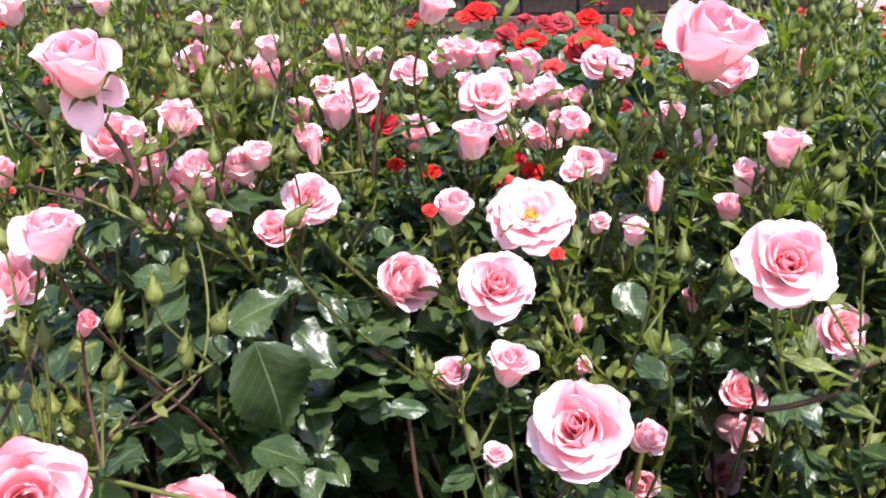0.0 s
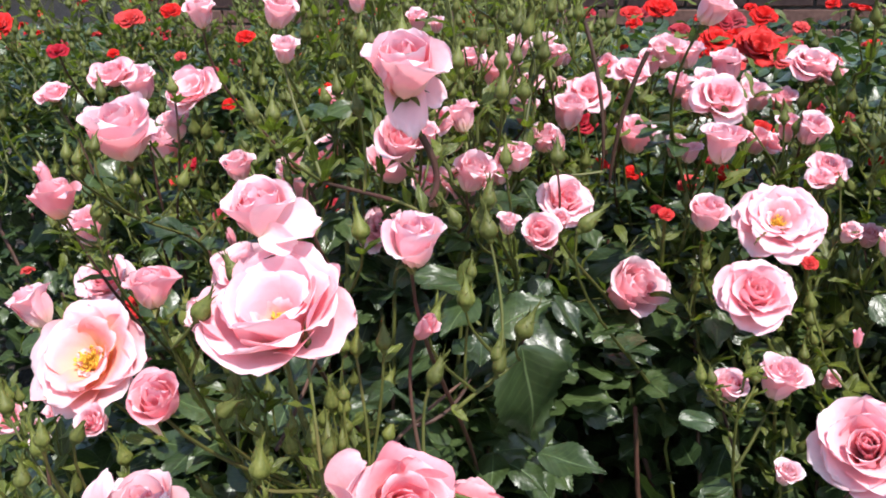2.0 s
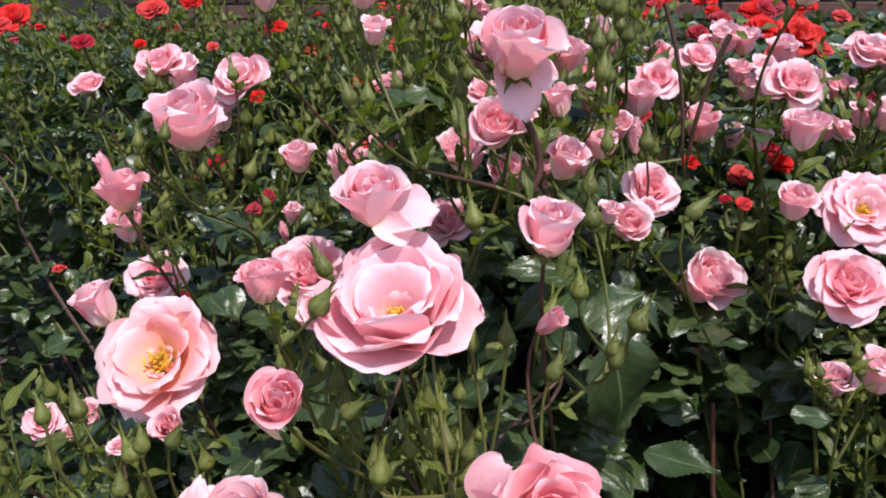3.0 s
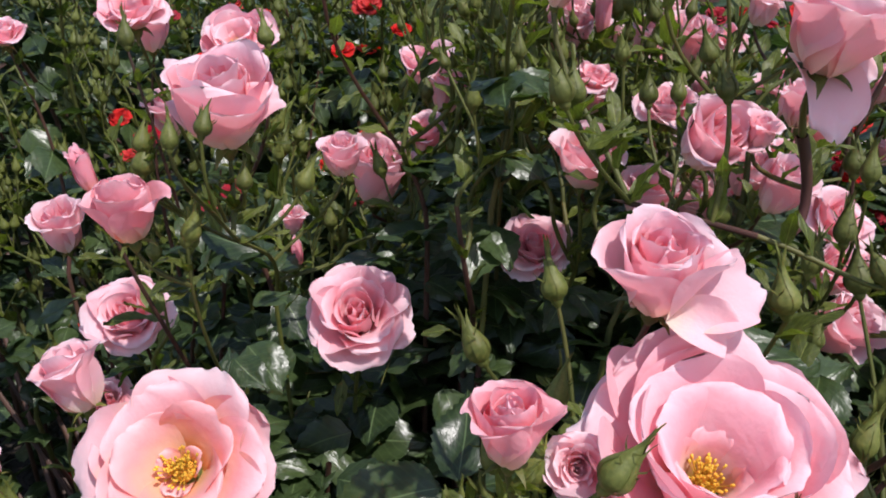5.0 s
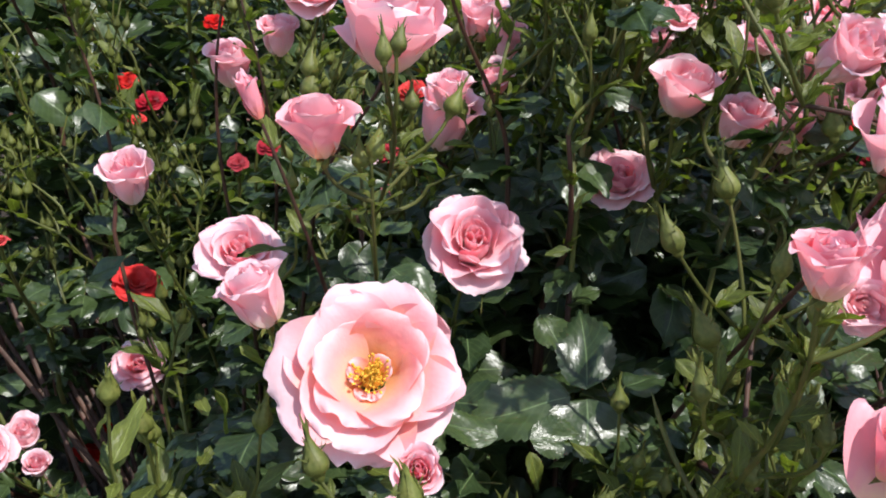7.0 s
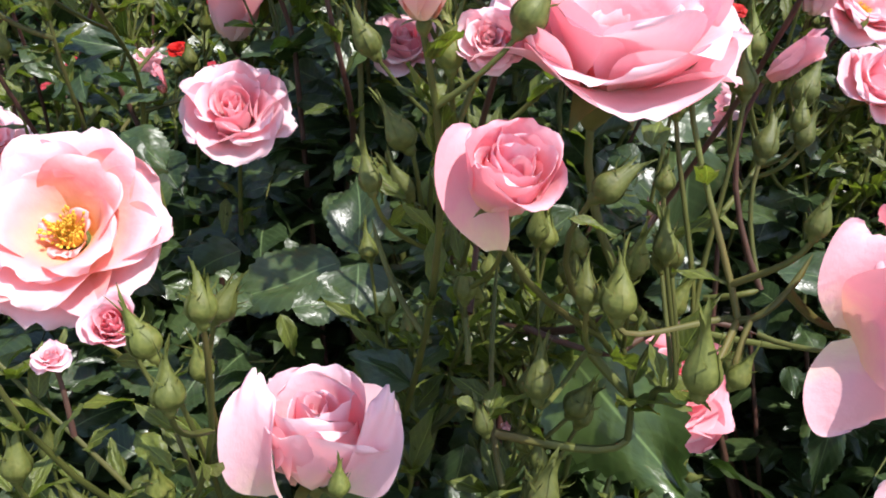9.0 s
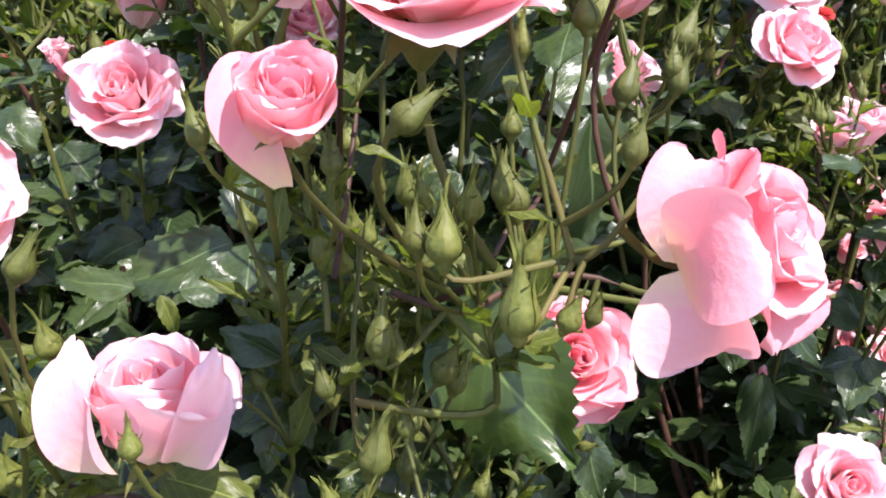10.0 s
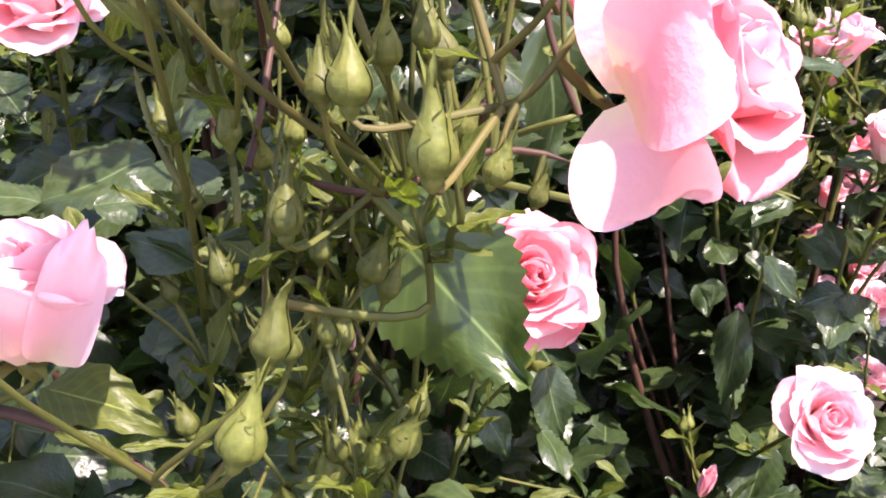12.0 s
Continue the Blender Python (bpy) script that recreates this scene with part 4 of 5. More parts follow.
bloom("tight", (-0.213, 0.521, 0.794), 0.014, (-0.21, 0.09, 0.97))
bloom("full", (0.428, 0.670, 0.482), 0.033, (0.14, -0.59, 0.80))
bloom("full", (0.418, 0.572, 0.527), 0.037, (0.14, -0.59, 0.80))
bloom("half", (0.420, 0.602, 0.540), 0.025, (0.14, -0.59, 0.80))
bloom("half", (0.408, 0.659, 0.584), 0.022, (0.14, -0.59, 0.80))
bloom("half", (0.397, 0.644, 0.549), 0.029, (0.13, -0.97, 0.18))
bloom("half", (0.398, 0.529, 0.481), 0.028, (0.34, -0.54, 0.77))
bloom("full", (0.274, 0.341, 0.584), 0.050, (0.14, -0.70, 0.70))
bloom("half", (0.350, 0.568, 0.710), 0.015, (0.52, -0.47, 0.71))
bloom("half", (0.360, 0.495, 0.687), 0.030, (0.04, -0.30, 0.95))
bloom("tight", (0.028, 0.338, 0.640), 0.008, (0.04, -0.01, 1.00))
bloom("tight", (0.218, 0.349, 0.538), 0.014, (0.24, -0.03, 0.97))
bloom("tight", (0.268, 0.466, 0.579), 0.010, (0.02, 0.01, 1.00))
bloom("half", (0.431, 0.745, 0.706), 0.021, (0.04, -0.30, 0.95))
bloom("half", (0.459, 0.747, 0.707), 0.018, (0.04, -0.30, 0.95))
bloom("full", (0.091, 0.850, 0.926), 0.031, (0.05, -0.65, 0.85))
bloom("half", (0.027, 0.900, 0.928), 0.022, (0.07, -0.64, 0.85))
bloom("full", (0.029, 0.750, 0.920), 0.028, (0.15, -0.59, 0.85))
bloom("half", (0.045, 0.800, 0.909), 0.020, (0.17, -0.25, 0.85))
bloom("half", (0.157, 0.800, 0.951), 0.019, (0.24, -0.61, 0.85))
bloom("half", (0.170, 0.900, 0.933), 0.018, (0.25, -0.29, 0.85))
bloom("half", (0.202, 0.850, 0.908), 0.027, (0.07, -0.59, 0.85))
bloom("half", (0.187, 0.850, 0.889), 0.027, (0.08, -0.46, 0.85))
bloom("half", (0.179, 0.800, 0.913), 0.025, (0.08, -0.25, 0.85))
bloom("half", (0.218, 0.920, 0.919), 0.028, (0.13, -0.25, 0.85))
bloom("half", (0.208, 0.860, 0.880), 0.022, (0.19, -0.25, 0.85))
bloom("half", (0.257, 0.920, 0.879), 0.023, (0.19, -0.46, 0.85))
bloom("half", (0.282, 0.900, 0.882), 0.028, (0.24, -0.50, 0.85))
bloom("half", (0.332, 0.920, 0.910), 0.023, (0.24, -0.63, 0.85))
bloom("half", (0.138, 0.720, 0.880), 0.015, (0.13, -0.37, 0.85))
bloom("half", (0.208, 0.700, 0.866), 0.020, (0.25, -0.29, 0.85))
bloom("full", (0.281, 0.750, 0.868), 0.027, (0.23, -0.42, 0.85))
bloom("half", (0.294, 0.720, 0.890), 0.024, (0.07, -0.27, 0.85))
bloom("full", (0.325, 0.650, 0.863), 0.024, (0.06, -0.28, 0.85))
bloom("half", (0.384, 0.620, 0.818), 0.021, (0.10, -0.25, 0.85))
bloom("half", (0.429, 0.800, 0.854), 0.027, (0.10, -0.29, 0.85))
bloom("half", (-0.032, 0.620, 0.960), 0.017, (0.25, -0.38, 0.85))
bloom("half", (-0.084, 0.700, 0.990), 0.016, (0.20, -0.32, 0.85))
bloom("half", (-0.101, 0.800, 0.975), 0.018, (0.18, -0.63, 0.85))
bloom("half", (-0.017, 0.800, 0.927), 0.020, (0.23, -0.32, 0.85))
bloom("half", (-0.017, 0.600, 0.907), 0.019, (0.07, -0.41, 0.85))
bloom("half", (0.034, 0.600, 0.877), 0.019, (0.14, -0.64, 0.85))
bloom("full", (0.052, 0.500, 0.889), 0.022, (0.16, -0.40, 0.85))
bloom("half", (0.082, 0.550, 0.858), 0.019, (0.11, -0.26, 0.85))
bloom("half", (0.046, 0.550, 0.858), 0.015, (0.10, -0.53, 0.85))
bloom("half", (0.373, 0.700, 0.796), 0.021, (0.06, -0.54, 0.85))
bloom("full", (-0.016, 0.550, 0.932), 0.028, (0.15, -0.29, 0.85))
bloom("full", (-0.501, 0.667, 0.520), 0.052, (0.25, -0.65, 0.72))
bloom("half", (-0.310, 0.575, 0.893), 0.030, (0.10, -0.40, 0.90))
bloom("half", (-0.164, 0.482, 0.881), 0.026, (0.05, -0.40, 0.90))
# scarlet blooms
red_bloom("full", (0.190, 1.052, 0.935), 0.044, (0.19, -0.45, 0.87))
red_bloom("full", (0.212, 1.094, 0.895), 0.033, (0.19, -0.45, 0.87))
red_bloom("full", (0.114, 1.069, 0.973), 0.044, (0.19, -0.45, 0.87))
red_bloom("full", (0.332, 1.058, 0.908), 0.030, (0.19, -0.45, 0.87))
red_bloom("full", (0.134, 1.127, 0.937), 0.033, (0.19, -0.45, 0.87))
red_bloom("full", (0.070, 0.817, 0.867), 0.037, (0.19, -0.45, 0.87))
red_bloom("full", (0.323, 0.586, 0.808), 0.015, (0.19, -0.45, 0.87))
red_bloom("full", (0.108, 0.753, 0.834), 0.020, (0.19, -0.45, 0.87))
red_bloom("full", (0.202, 0.604, 0.833), 0.015, (0.19, -0.45, 0.87))
red_bloom("full", (0.425, 0.867, 0.832), 0.021, (0.19, -0.45, 0.87))
red_bloom("full", (0.384, 0.852, 0.831), 0.019, (0.19, -0.45, 0.87))
red_bloom("full", (0.357, 0.980, 0.853), 0.017, (0.19, -0.45, 0.87))
red_bloom("full", (-0.074, 0.921, 0.937), 0.016, (0.19, -0.45, 0.87))
red_bloom("full", (0.236, 1.261, 0.901), 0.081, (0.26, -0.55, 0.79))
red_bloom("full", (0.199, 1.201, 0.947), 0.037, (0.22, -0.43, 0.87))
red_bloom("full", (0.240, 1.220, 0.950), 0.041, (0.22, -0.43, 0.87))
red_bloom("full", (0.291, 1.235, 0.931), 0.028, (0.22, -0.43, 0.87))
red_bloom("full", (0.270, 1.144, 0.896), 0.031, (0.53, -0.35, 0.77))
red_bloom("full", (0.192, 1.132, 0.950), 0.031, (0.53, -0.35, 0.77))
red_bloom("full", (0.320, 1.016, 0.856), 0.024, (0.22, -0.43, 0.87))
red_bloom("full", (0.244, 0.972, 0.832), 0.024, (0.22, -0.43, 0.87))
red_bloom("full", (0.230, 0.886, 0.799), 0.030, (0.22, -0.43, 0.87))
red_bloom("full", (0.138, 0.786, 0.819), 0.021, (0.22, -0.43, 0.87))
red_bloom("full", (0.184, 0.671, 0.815), 0.012, (0.22, -0.43, 0.87))
red_bloom("full", (-0.894, 0.858, 0.965), 0.063, (0.22, -0.43, 0.87))
red_bloom("full", (-0.861, 0.802, 0.958), 0.039, (0.22, -0.43, 0.87))
red_bloom("full", (-0.656, 0.753, 0.943), 0.030, (0.22, -0.43, 0.87))
red_bloom("full", (-0.655, 0.900, 0.974), 0.045, (0.22, -0.43, 0.87))
red_bloom("full", (-0.458, 0.771, 0.937), 0.016, (0.22, -0.43, 0.87))
red_bloom("full", (-0.418, 0.862, 0.953), 0.027, (0.22, -0.43, 0.87))
red_bloom("full", (-0.680, 1.024, 0.975), 0.037, (0.22, -0.43, 0.87))
red_bloom("full", (-0.584, 0.782, 0.937), 0.017, (0.22, -0.43, 0.87))
red_bloom("full", (-0.014, 1.178, 0.957), 0.026, (0.22, -0.43, 0.87))
red_bloom("full", (0.049, 1.205, 0.955), 0.034, (0.22, -0.43, 0.87))
red_bloom("full", (-0.494, 0.668, 0.618), 0.050, (0.30, -0.25, 0.92))
red_bloom("full", (-0.591, 0.871, 0.775), 0.028, (0.08, -0.65, 0.76))
red_bloom("full", (-0.626, 0.772, 0.324), 0.059, (0.08, -0.65, 0.76))
red_bloom("full", (-0.571, 0.852, 0.736), 0.020, (0.01, -0.45, 0.89))
red_bloom("full", (-0.413, 0.753, 0.728), 0.023, (0.01, -0.45, 0.89))
red_bloom("full", (-0.494, 0.908, 0.848), 0.026, (0.01, -0.45, 0.89))
red_bloom("full", (-0.265, 0.955, 0.895), 0.024, (0.01, -0.45, 0.89))
red_bloom("full", (-0.117, 0.764, 0.808), 0.014, (0.01, -0.45, 0.89))
red_bloom("full", (0.218, 0.865, 0.819), 0.021, (0.01, -0.45, 0.89))
red_bloom("full", (-0.029, 0.843, 0.836), 0.017, (0.01, -0.45, 0.89))
red_bloom("full", (-0.555, 0.552, 0.704), 0.018, (-0.06, -0.03, 1.00))
red_bloom("full", (-0.382, 1.189, 0.892), 0.049, (0.03, -0.45, 0.89))
red_bloom("full", (0.099, 1.167, 0.914), 0.034, (0.03, -0.45, 0.89))
red_bloom("full", (0.170, 1.303, 0.934), 0.049, (0.03, -0.45, 0.89))
red_bloom("full", (-0.371, 0.729, 0.757), 0.025, (0.03, -0.45, 0.89))
red_bloom("full", (-0.575, 0.978, 0.884), 0.021, (0.03, -0.45, 0.89))
red_bloom("full", (-0.226, 0.732, 0.824), 0.032, (0.12, -0.45, 0.89))
red_bloom("full", (-0.318, 0.905, 0.875), 0.027, (0.12, -0.45, 0.89))
red_bloom("full", (0.185, 0.921, 0.772), 0.032, (0.12, -0.45, 0.89))
red_bloom("full", (0.259, 1.018, 0.825), 0.034, (0.12, -0.45, 0.89))
red_bloom("full", (-0.586, 0.919, 0.742), 0.038, (-0.00, -0.41, 0.91))
red_bloom("full", (-0.263, 0.807, 0.737), 0.030, (-0.00, -0.41, 0.91))
red_bloom("full", (-0.331, 0.892, 0.742), 0.025, (0.01, -0.43, 0.90))
red_bloom("full", (-0.117, 0.820, 0.701), 0.013, (0.01, -0.43, 0.90))
red_bloom("full", (0.264, 0.881, 0.757), 0.021, (0.04, -0.44, 0.90))
# green buds: centre, length, pointing
bud((0.053, 0.189, 0.806), 0.032, (0.01, 0.23, 0.97))
bud((-0.070, 0.181, 0.803), 0.025, (0.46, 0.20, 0.86))
bud((0.074, 0.162, 0.797), 0.037, (0.04, 0.15, 0.99))
bud((0.090, 0.174, 0.786), 0.020, (0.36, -0.05, 0.93))
bud((-0.186, 0.221, 0.778), 0.031, (-0.35, 0.19, 0.92))
bud((0.023, 0.197, 0.891), 0.029, (0.52, 0.19, 0.83))
bud((-0.025, 0.273, 0.833), 0.035, (-0.53, 0.15, 0.83))
bud((0.047, 0.177, 0.846), 0.026, (0.76, 0.09, 0.64))
bud((-0.095, 0.171, 0.796), 0.028, (-0.49, 0.16, 0.86))
bud((-0.265, 0.320, 0.664), 0.041, (-0.76, 0.04, 0.64))
bud((-0.132, 0.154, 0.761), 0.026, (0.07, 0.12, 0.99))
bud((-0.030, 0.140, 0.768), 0.017, (-0.00, 0.11, 0.99))
bud((0.106, 0.178, 0.836), 0.021, (0.21, 0.10, 0.97))
bud((0.106, 0.226, 0.759), 0.019, (0.32, -0.03, 0.95))
bud((0.032, 0.168, 0.745), 0.032, (0.24, 0.29, 0.93))
bud((0.031, 0.203, 0.765), 0.031, (0.03, 0.30, 0.95))
bud((0.011, 0.198, 0.749), 0.021, (-0.28, 0.27, 0.92))
bud((0.026, 0.152, 0.726), 0.038, (0.33, 0.20, 0.92))
bud((-0.008, 0.201, 0.694), 0.021, (-0.29, 0.30, 0.91))
bud((0.114, 0.273, 0.664), 0.015, (0.72, -0.53, 0.45))
bud((0.204, 0.358, 0.571), 0.016, (0.04, 0.10, 0.99))
bud((0.207, 0.359, 0.572), 0.017, (0.02, 0.32, 0.95))
bud((0.163, 0.211, 0.766), 0.027, (0.94, -0.28, -0.19))
bud((0.031, 0.186, 0.730), 0.021, (0.00, 0.00, 1.00))
bud((0.004, 0.254, 0.775), 0.027, (-0.00, 0.21, 0.98))
bud((0.113, 0.293, 0.856), 0.031, (0.20, 0.31, 0.93))
bud((0.158, 0.335, 0.839), 0.033, (0.40, 0.29, 0.87))
bud((0.147, 0.310, 0.831), 0.025, (0.03, 0.30, 0.95))
bud((0.124, 0.318, 0.863), 0.031, (-0.02, 0.17, 0.98))
bud((0.150, 0.308, 0.825), 0.026, (0.29, 0.22, 0.93))
bud((-0.041, 0.303, 0.864), 0.035, (-0.53, 0.11, 0.84))
bud((0.118, 0.374, 0.889), 0.040, (-0.24, 0.22, 0.95))
bud((-0.023, 0.264, 0.814), 0.028, (-0.48, -0.09, 0.87))
bud((-0.013, 0.336, 0.882), 0.033, (-0.32, 0.22, 0.92))
bud((-0.001, 0.264, 0.872), 0.026, (0.08, 0.30, 0.95))
bud((0.060, 0.424, 0.896), 0.033, (-0.23, 0.25, 0.94))
bud((0.018, 0.471, 0.943), 0.029, (-0.13, 0.27, 0.95))
bud((0.034, 0.475, 0.944), 0.026, (-0.13, 0.27, 0.95))
bud((-0.174, 0.331, 0.937), 0.023, (0.08, 0.30, 0.95))
bud((-0.200, 0.452, 0.959), 0.026, (-0.32, 0.22, 0.92))
bud((-0.195, 0.347, 0.874), 0.026, (-0.13, 0.27, 0.95))
bud((-0.306, 0.475, 0.948), 0.032, (-0.23, 0.25, 0.94))
bud((-0.225, 0.360, 0.917), 0.026, (-0.02, 0.29, 0.96))
bud((-0.172, 0.363, 0.902), 0.023, (-0.13, 0.27, 0.95))
bud((-0.152, 0.396, 0.895), 0.029, (0.30, 0.30, 0.90))
bud((-0.183, 0.331, 0.886), 0.028, (0.21, 0.30, 0.93))
bud((-0.224, 0.358, 0.907), 0.030, (-0.00, 0.29, 0.96))
bud((-0.177, 0.307, 0.937), 0.023, (-0.10, 0.27, 0.96))
bud((-0.012, 0.328, 0.969), 0.027, (-0.10, 0.27, 0.96))
bud((-0.031, 0.233, 0.828), 0.025, (-0.21, 0.26, 0.94))
bud((0.004, 0.236, 0.824), 0.027, (-0.10, 0.27, 0.96))
bud((0.073, 0.215, 0.872), 0.015, (0.01, 0.06, 1.00))
bud((0.071, 0.284, 0.913), 0.029, (-0.26, 0.16, 0.95))
bud((0.101, 0.250, 0.861), 0.025, (-0.07, 0.24, 0.97))
bud((0.122, 0.274, 0.831), 0.029, (0.33, 0.38, 0.87))
bud((-0.002, 0.211, 0.878), 0.028, (-0.07, 0.24, 0.97))
bud((0.016, 0.222, 0.820), 0.023, (-0.07, 0.24, 0.97))
bud((0.044, 0.200, 0.802), 0.025, (-0.07, 0.24, 0.97))
bud((0.104, 0.396, 0.886), 0.031, (0.12, 0.32, 0.94))
bud((0.181, 0.404, 0.889), 0.037, (0.61, 0.43, 0.67))
bud((-0.069, 0.156, 0.817), 0.025, (-0.07, 0.24, 0.97))
bud((-0.136, 0.155, 0.822), 0.026, (-0.26, 0.16, 0.95))
bud((-0.077, 0.144, 0.796), 0.025, (-0.07, 0.24, 0.97))
bud((0.106, 0.439, 0.990), 0.027, (-0.07, 0.24, 0.97))
bud((0.109, 0.466, 0.989), 0.024, (0.03, 0.28, 0.96))
bud((0.045, 0.338, 0.974), 0.025, (-0.26, 0.16, 0.95))
bud((-0.016, 0.310, 0.973), 0.028, (-0.35, 0.10, 0.93))
bud((0.134, 0.487, 0.913), 0.034, (-0.07, 0.24, 0.97))
bud((0.258, 0.420, 0.779), 0.023, (-0.17, 0.20, 0.97))
bud((0.287, 0.436, 0.787), 0.019, (-0.07, 0.24, 0.97))
bud((0.265, 0.423, 0.776), 0.020, (-0.23, 0.17, 0.96))
bud((0.293, 0.455, 0.765), 0.021, (-0.04, 0.24, 0.97))
bud((0.107, 0.371, 0.857), 0.023, (-0.04, 0.24, 0.97))
bud((0.113, 0.391, 0.905), 0.031, (-0.04, 0.24, 0.97))
bud((0.112, 0.328, 0.910), 0.025, (-0.53, 0.02, 0.85))
bud((0.114, 0.418, 0.974), 0.031, (-0.04, 0.24, 0.97))
bud((0.083, 0.415, 0.993), 0.027, (-0.04, 0.24, 0.97))
bud((0.494, 0.453, 0.874), 0.021, (-0.04, 0.24, 0.97))
bud((0.509, 0.457, 0.872), 0.021, (-0.04, 0.24, 0.97))
bud((0.504, 0.448, 0.852), 0.025, (0.37, 0.35, 0.86))
bud((0.426, 0.462, 0.793), 0.023, (-0.04, 0.24, 0.97))
bud((0.326, 0.539, 0.748), 0.023, (-0.04, 0.24, 0.97))
bud((0.527, 0.527, 0.698), 0.030, (-0.01, 0.14, 0.99))
bud((0.080, 0.255, 0.851), 0.023, (-0.01, 0.14, 0.99))
bud((0.076, 0.243, 0.825), 0.020, (-0.01, 0.14, 0.99))
bud((0.429, 0.544, 0.834), 0.034, (-0.04, 0.24, 0.97))
bud((0.463, 0.551, 0.821), 0.030, (-0.14, 0.20, 0.97))
bud((0.535, 0.657, 0.858), 0.037, (0.26, 0.33, 0.91))
bud((0.563, 0.589, 0.825), 0.030, (0.26, 0.33, 0.91))
bud((0.121, 0.404, 0.930), 0.027, (-0.04, 0.24, 0.97))
bud((0.100, 0.549, 0.990), 0.028, (-0.04, 0.24, 0.97))
bud((0.018, 0.398, 1.011), 0.027, (-0.04, 0.24, 0.97))
bud((0.045, 0.408, 1.013), 0.027, (-0.04, 0.24, 0.97))
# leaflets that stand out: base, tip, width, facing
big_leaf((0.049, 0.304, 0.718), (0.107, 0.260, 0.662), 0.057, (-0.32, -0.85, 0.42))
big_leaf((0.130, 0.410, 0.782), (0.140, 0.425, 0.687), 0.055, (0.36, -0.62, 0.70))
big_leaf((0.109, 0.410, 0.791), (0.146, 0.435, 0.815), 0.034, (0.29, -0.49, 0.82))
big_leaf((0.092, 0.520, 0.744), (0.145, 0.510, 0.711), 0.040, (0.31, -0.60, 0.73))
big_leaf((0.078, 0.475, 0.637), (0.122, 0.475, 0.644), 0.030, (0.25, -0.43, 0.87))
big_leaf((0.095, 0.415, 0.783), (0.099, 0.405, 0.762), 0.019, (0.38, -0.57, 0.73))
big_leaf((0.097, 0.380, 0.842), (0.060, 0.370, 0.847), 0.023, (0.36, -0.47, 0.81))
big_leaf((0.094, 0.380, 0.835), (0.067, 0.370, 0.799), 0.023, (0.43, -0.57, 0.70))
big_leaf((0.116, 0.540, 0.768), (0.154, 0.530, 0.737), 0.022, (0.24, -0.51, 0.83))
big_leaf((0.009, 0.360, 0.695), (0.053, 0.360, 0.698), 0.034, (0.34, -0.38, 0.86))
big_leaf((0.071, 0.435, 0.745), (0.067, 0.430, 0.719), 0.014, (0.38, -0.55, 0.74))
big_leaf((0.118, 0.470, 0.625), (0.143, 0.460, 0.609), 0.028, (0.23, -0.42, 0.88))
big_leaf((-0.068, 0.380, 0.722), (-0.131, 0.365, 0.704), 0.046, (-0.02, -0.48, 0.88))
big_leaf((-0.058, 0.385, 0.725), (-0.067, 0.430, 0.763), 0.037, (-0.04, -0.39, 0.92))
big_leaf((-0.058, 0.380, 0.722), (-0.058, 0.345, 0.700), 0.042, (-0.06, -0.47, 0.88))
big_leaf((-0.031, 0.410, 0.713), (-0.004, 0.420, 0.726), 0.019, (-0.10, -0.49, 0.86))
big_leaf((0.123, 0.335, 0.626), (0.136, 0.320, 0.587), 0.022, (-0.04, -0.64, 0.77))
big_leaf((0.257, 0.440, 0.597), (0.252, 0.425, 0.525), 0.021, (-0.21, -0.65, 0.73))
big_leaf((0.247, 0.460, 0.607), (0.245, 0.455, 0.589), 0.014, (-0.15, -0.51, 0.85))
big_leaf((0.274, 0.455, 0.624), (0.299, 0.445, 0.595), 0.019, (-0.19, -0.50, 0.84))
big_leaf((0.093, 0.340, 0.594), (0.107, 0.330, 0.571), 0.016, (0.01, -0.56, 0.83))
big_leaf((0.097, 0.390, 0.782), (0.079, 0.400, 0.787), 0.016, (0.03, -0.66, 0.75))
big_leaf((0.058, 0.340, 0.773), (0.035, 0.330, 0.758), 0.016, (0.13, -0.76, 0.63))
big_leaf((0.005, 0.310, 0.652), (-0.004, 0.300, 0.601), 0.028, (0.19, -0.57, 0.80))
big_leaf((-0.091, 0.350, 0.708), (-0.057, 0.360, 0.710), 0.025, (0.26, -0.53, 0.81))
big_leaf((-0.109, 0.340, 0.714), (-0.151, 0.343, 0.724), 0.022, (-0.36, -0.12, 0.92))
big_leaf((0.110, 0.367, 0.845), (0.075, 0.357, 0.851), 0.023, (-0.23, -0.28, 0.93))
big_leaf((0.111, 0.365, 0.839), (0.100, 0.329, 0.824), 0.027, (-0.23, -0.28, 0.93))
big_leaf((0.163, 0.345, 0.738), (0.211, 0.337, 0.741), 0.025, (-0.23, -0.28, 0.93))
big_leaf((0.104, 0.304, 0.754), (0.091, 0.273, 0.754), 0.028, (-0.23, -0.28, 0.93))
big_leaf((0.377, 0.596, 0.781), (0.400, 0.571, 0.763), 0.029, (-0.23, -0.28, 0.93))
big_leaf((0.249, 0.385, 0.760), (0.275, 0.393, 0.757), 0.016, (-0.23, -0.28, 0.93))
big_leaf((-0.040, 0.358, 0.747), (-0.016, 0.374, 0.750), 0.020, (-0.38, -0.20, 0.90))
big_leaf((-0.173, 0.481, 0.805), (-0.132, 0.511, 0.810), 0.018, (-0.38, -0.20, 0.90))
big_leaf((-0.476, 0.550, 0.672), (-0.449, 0.585, 0.693), 0.030, (-0.38, -0.20, 0.90))
big_leaf((-0.192, 0.410, 0.803), (-0.183, 0.436, 0.809), 0.021, (-0.38, -0.20, 0.90))
big_leaf((-0.183, 0.362, 0.796), (-0.158, 0.351, 0.791), 0.020, (-0.38, -0.20, 0.90))
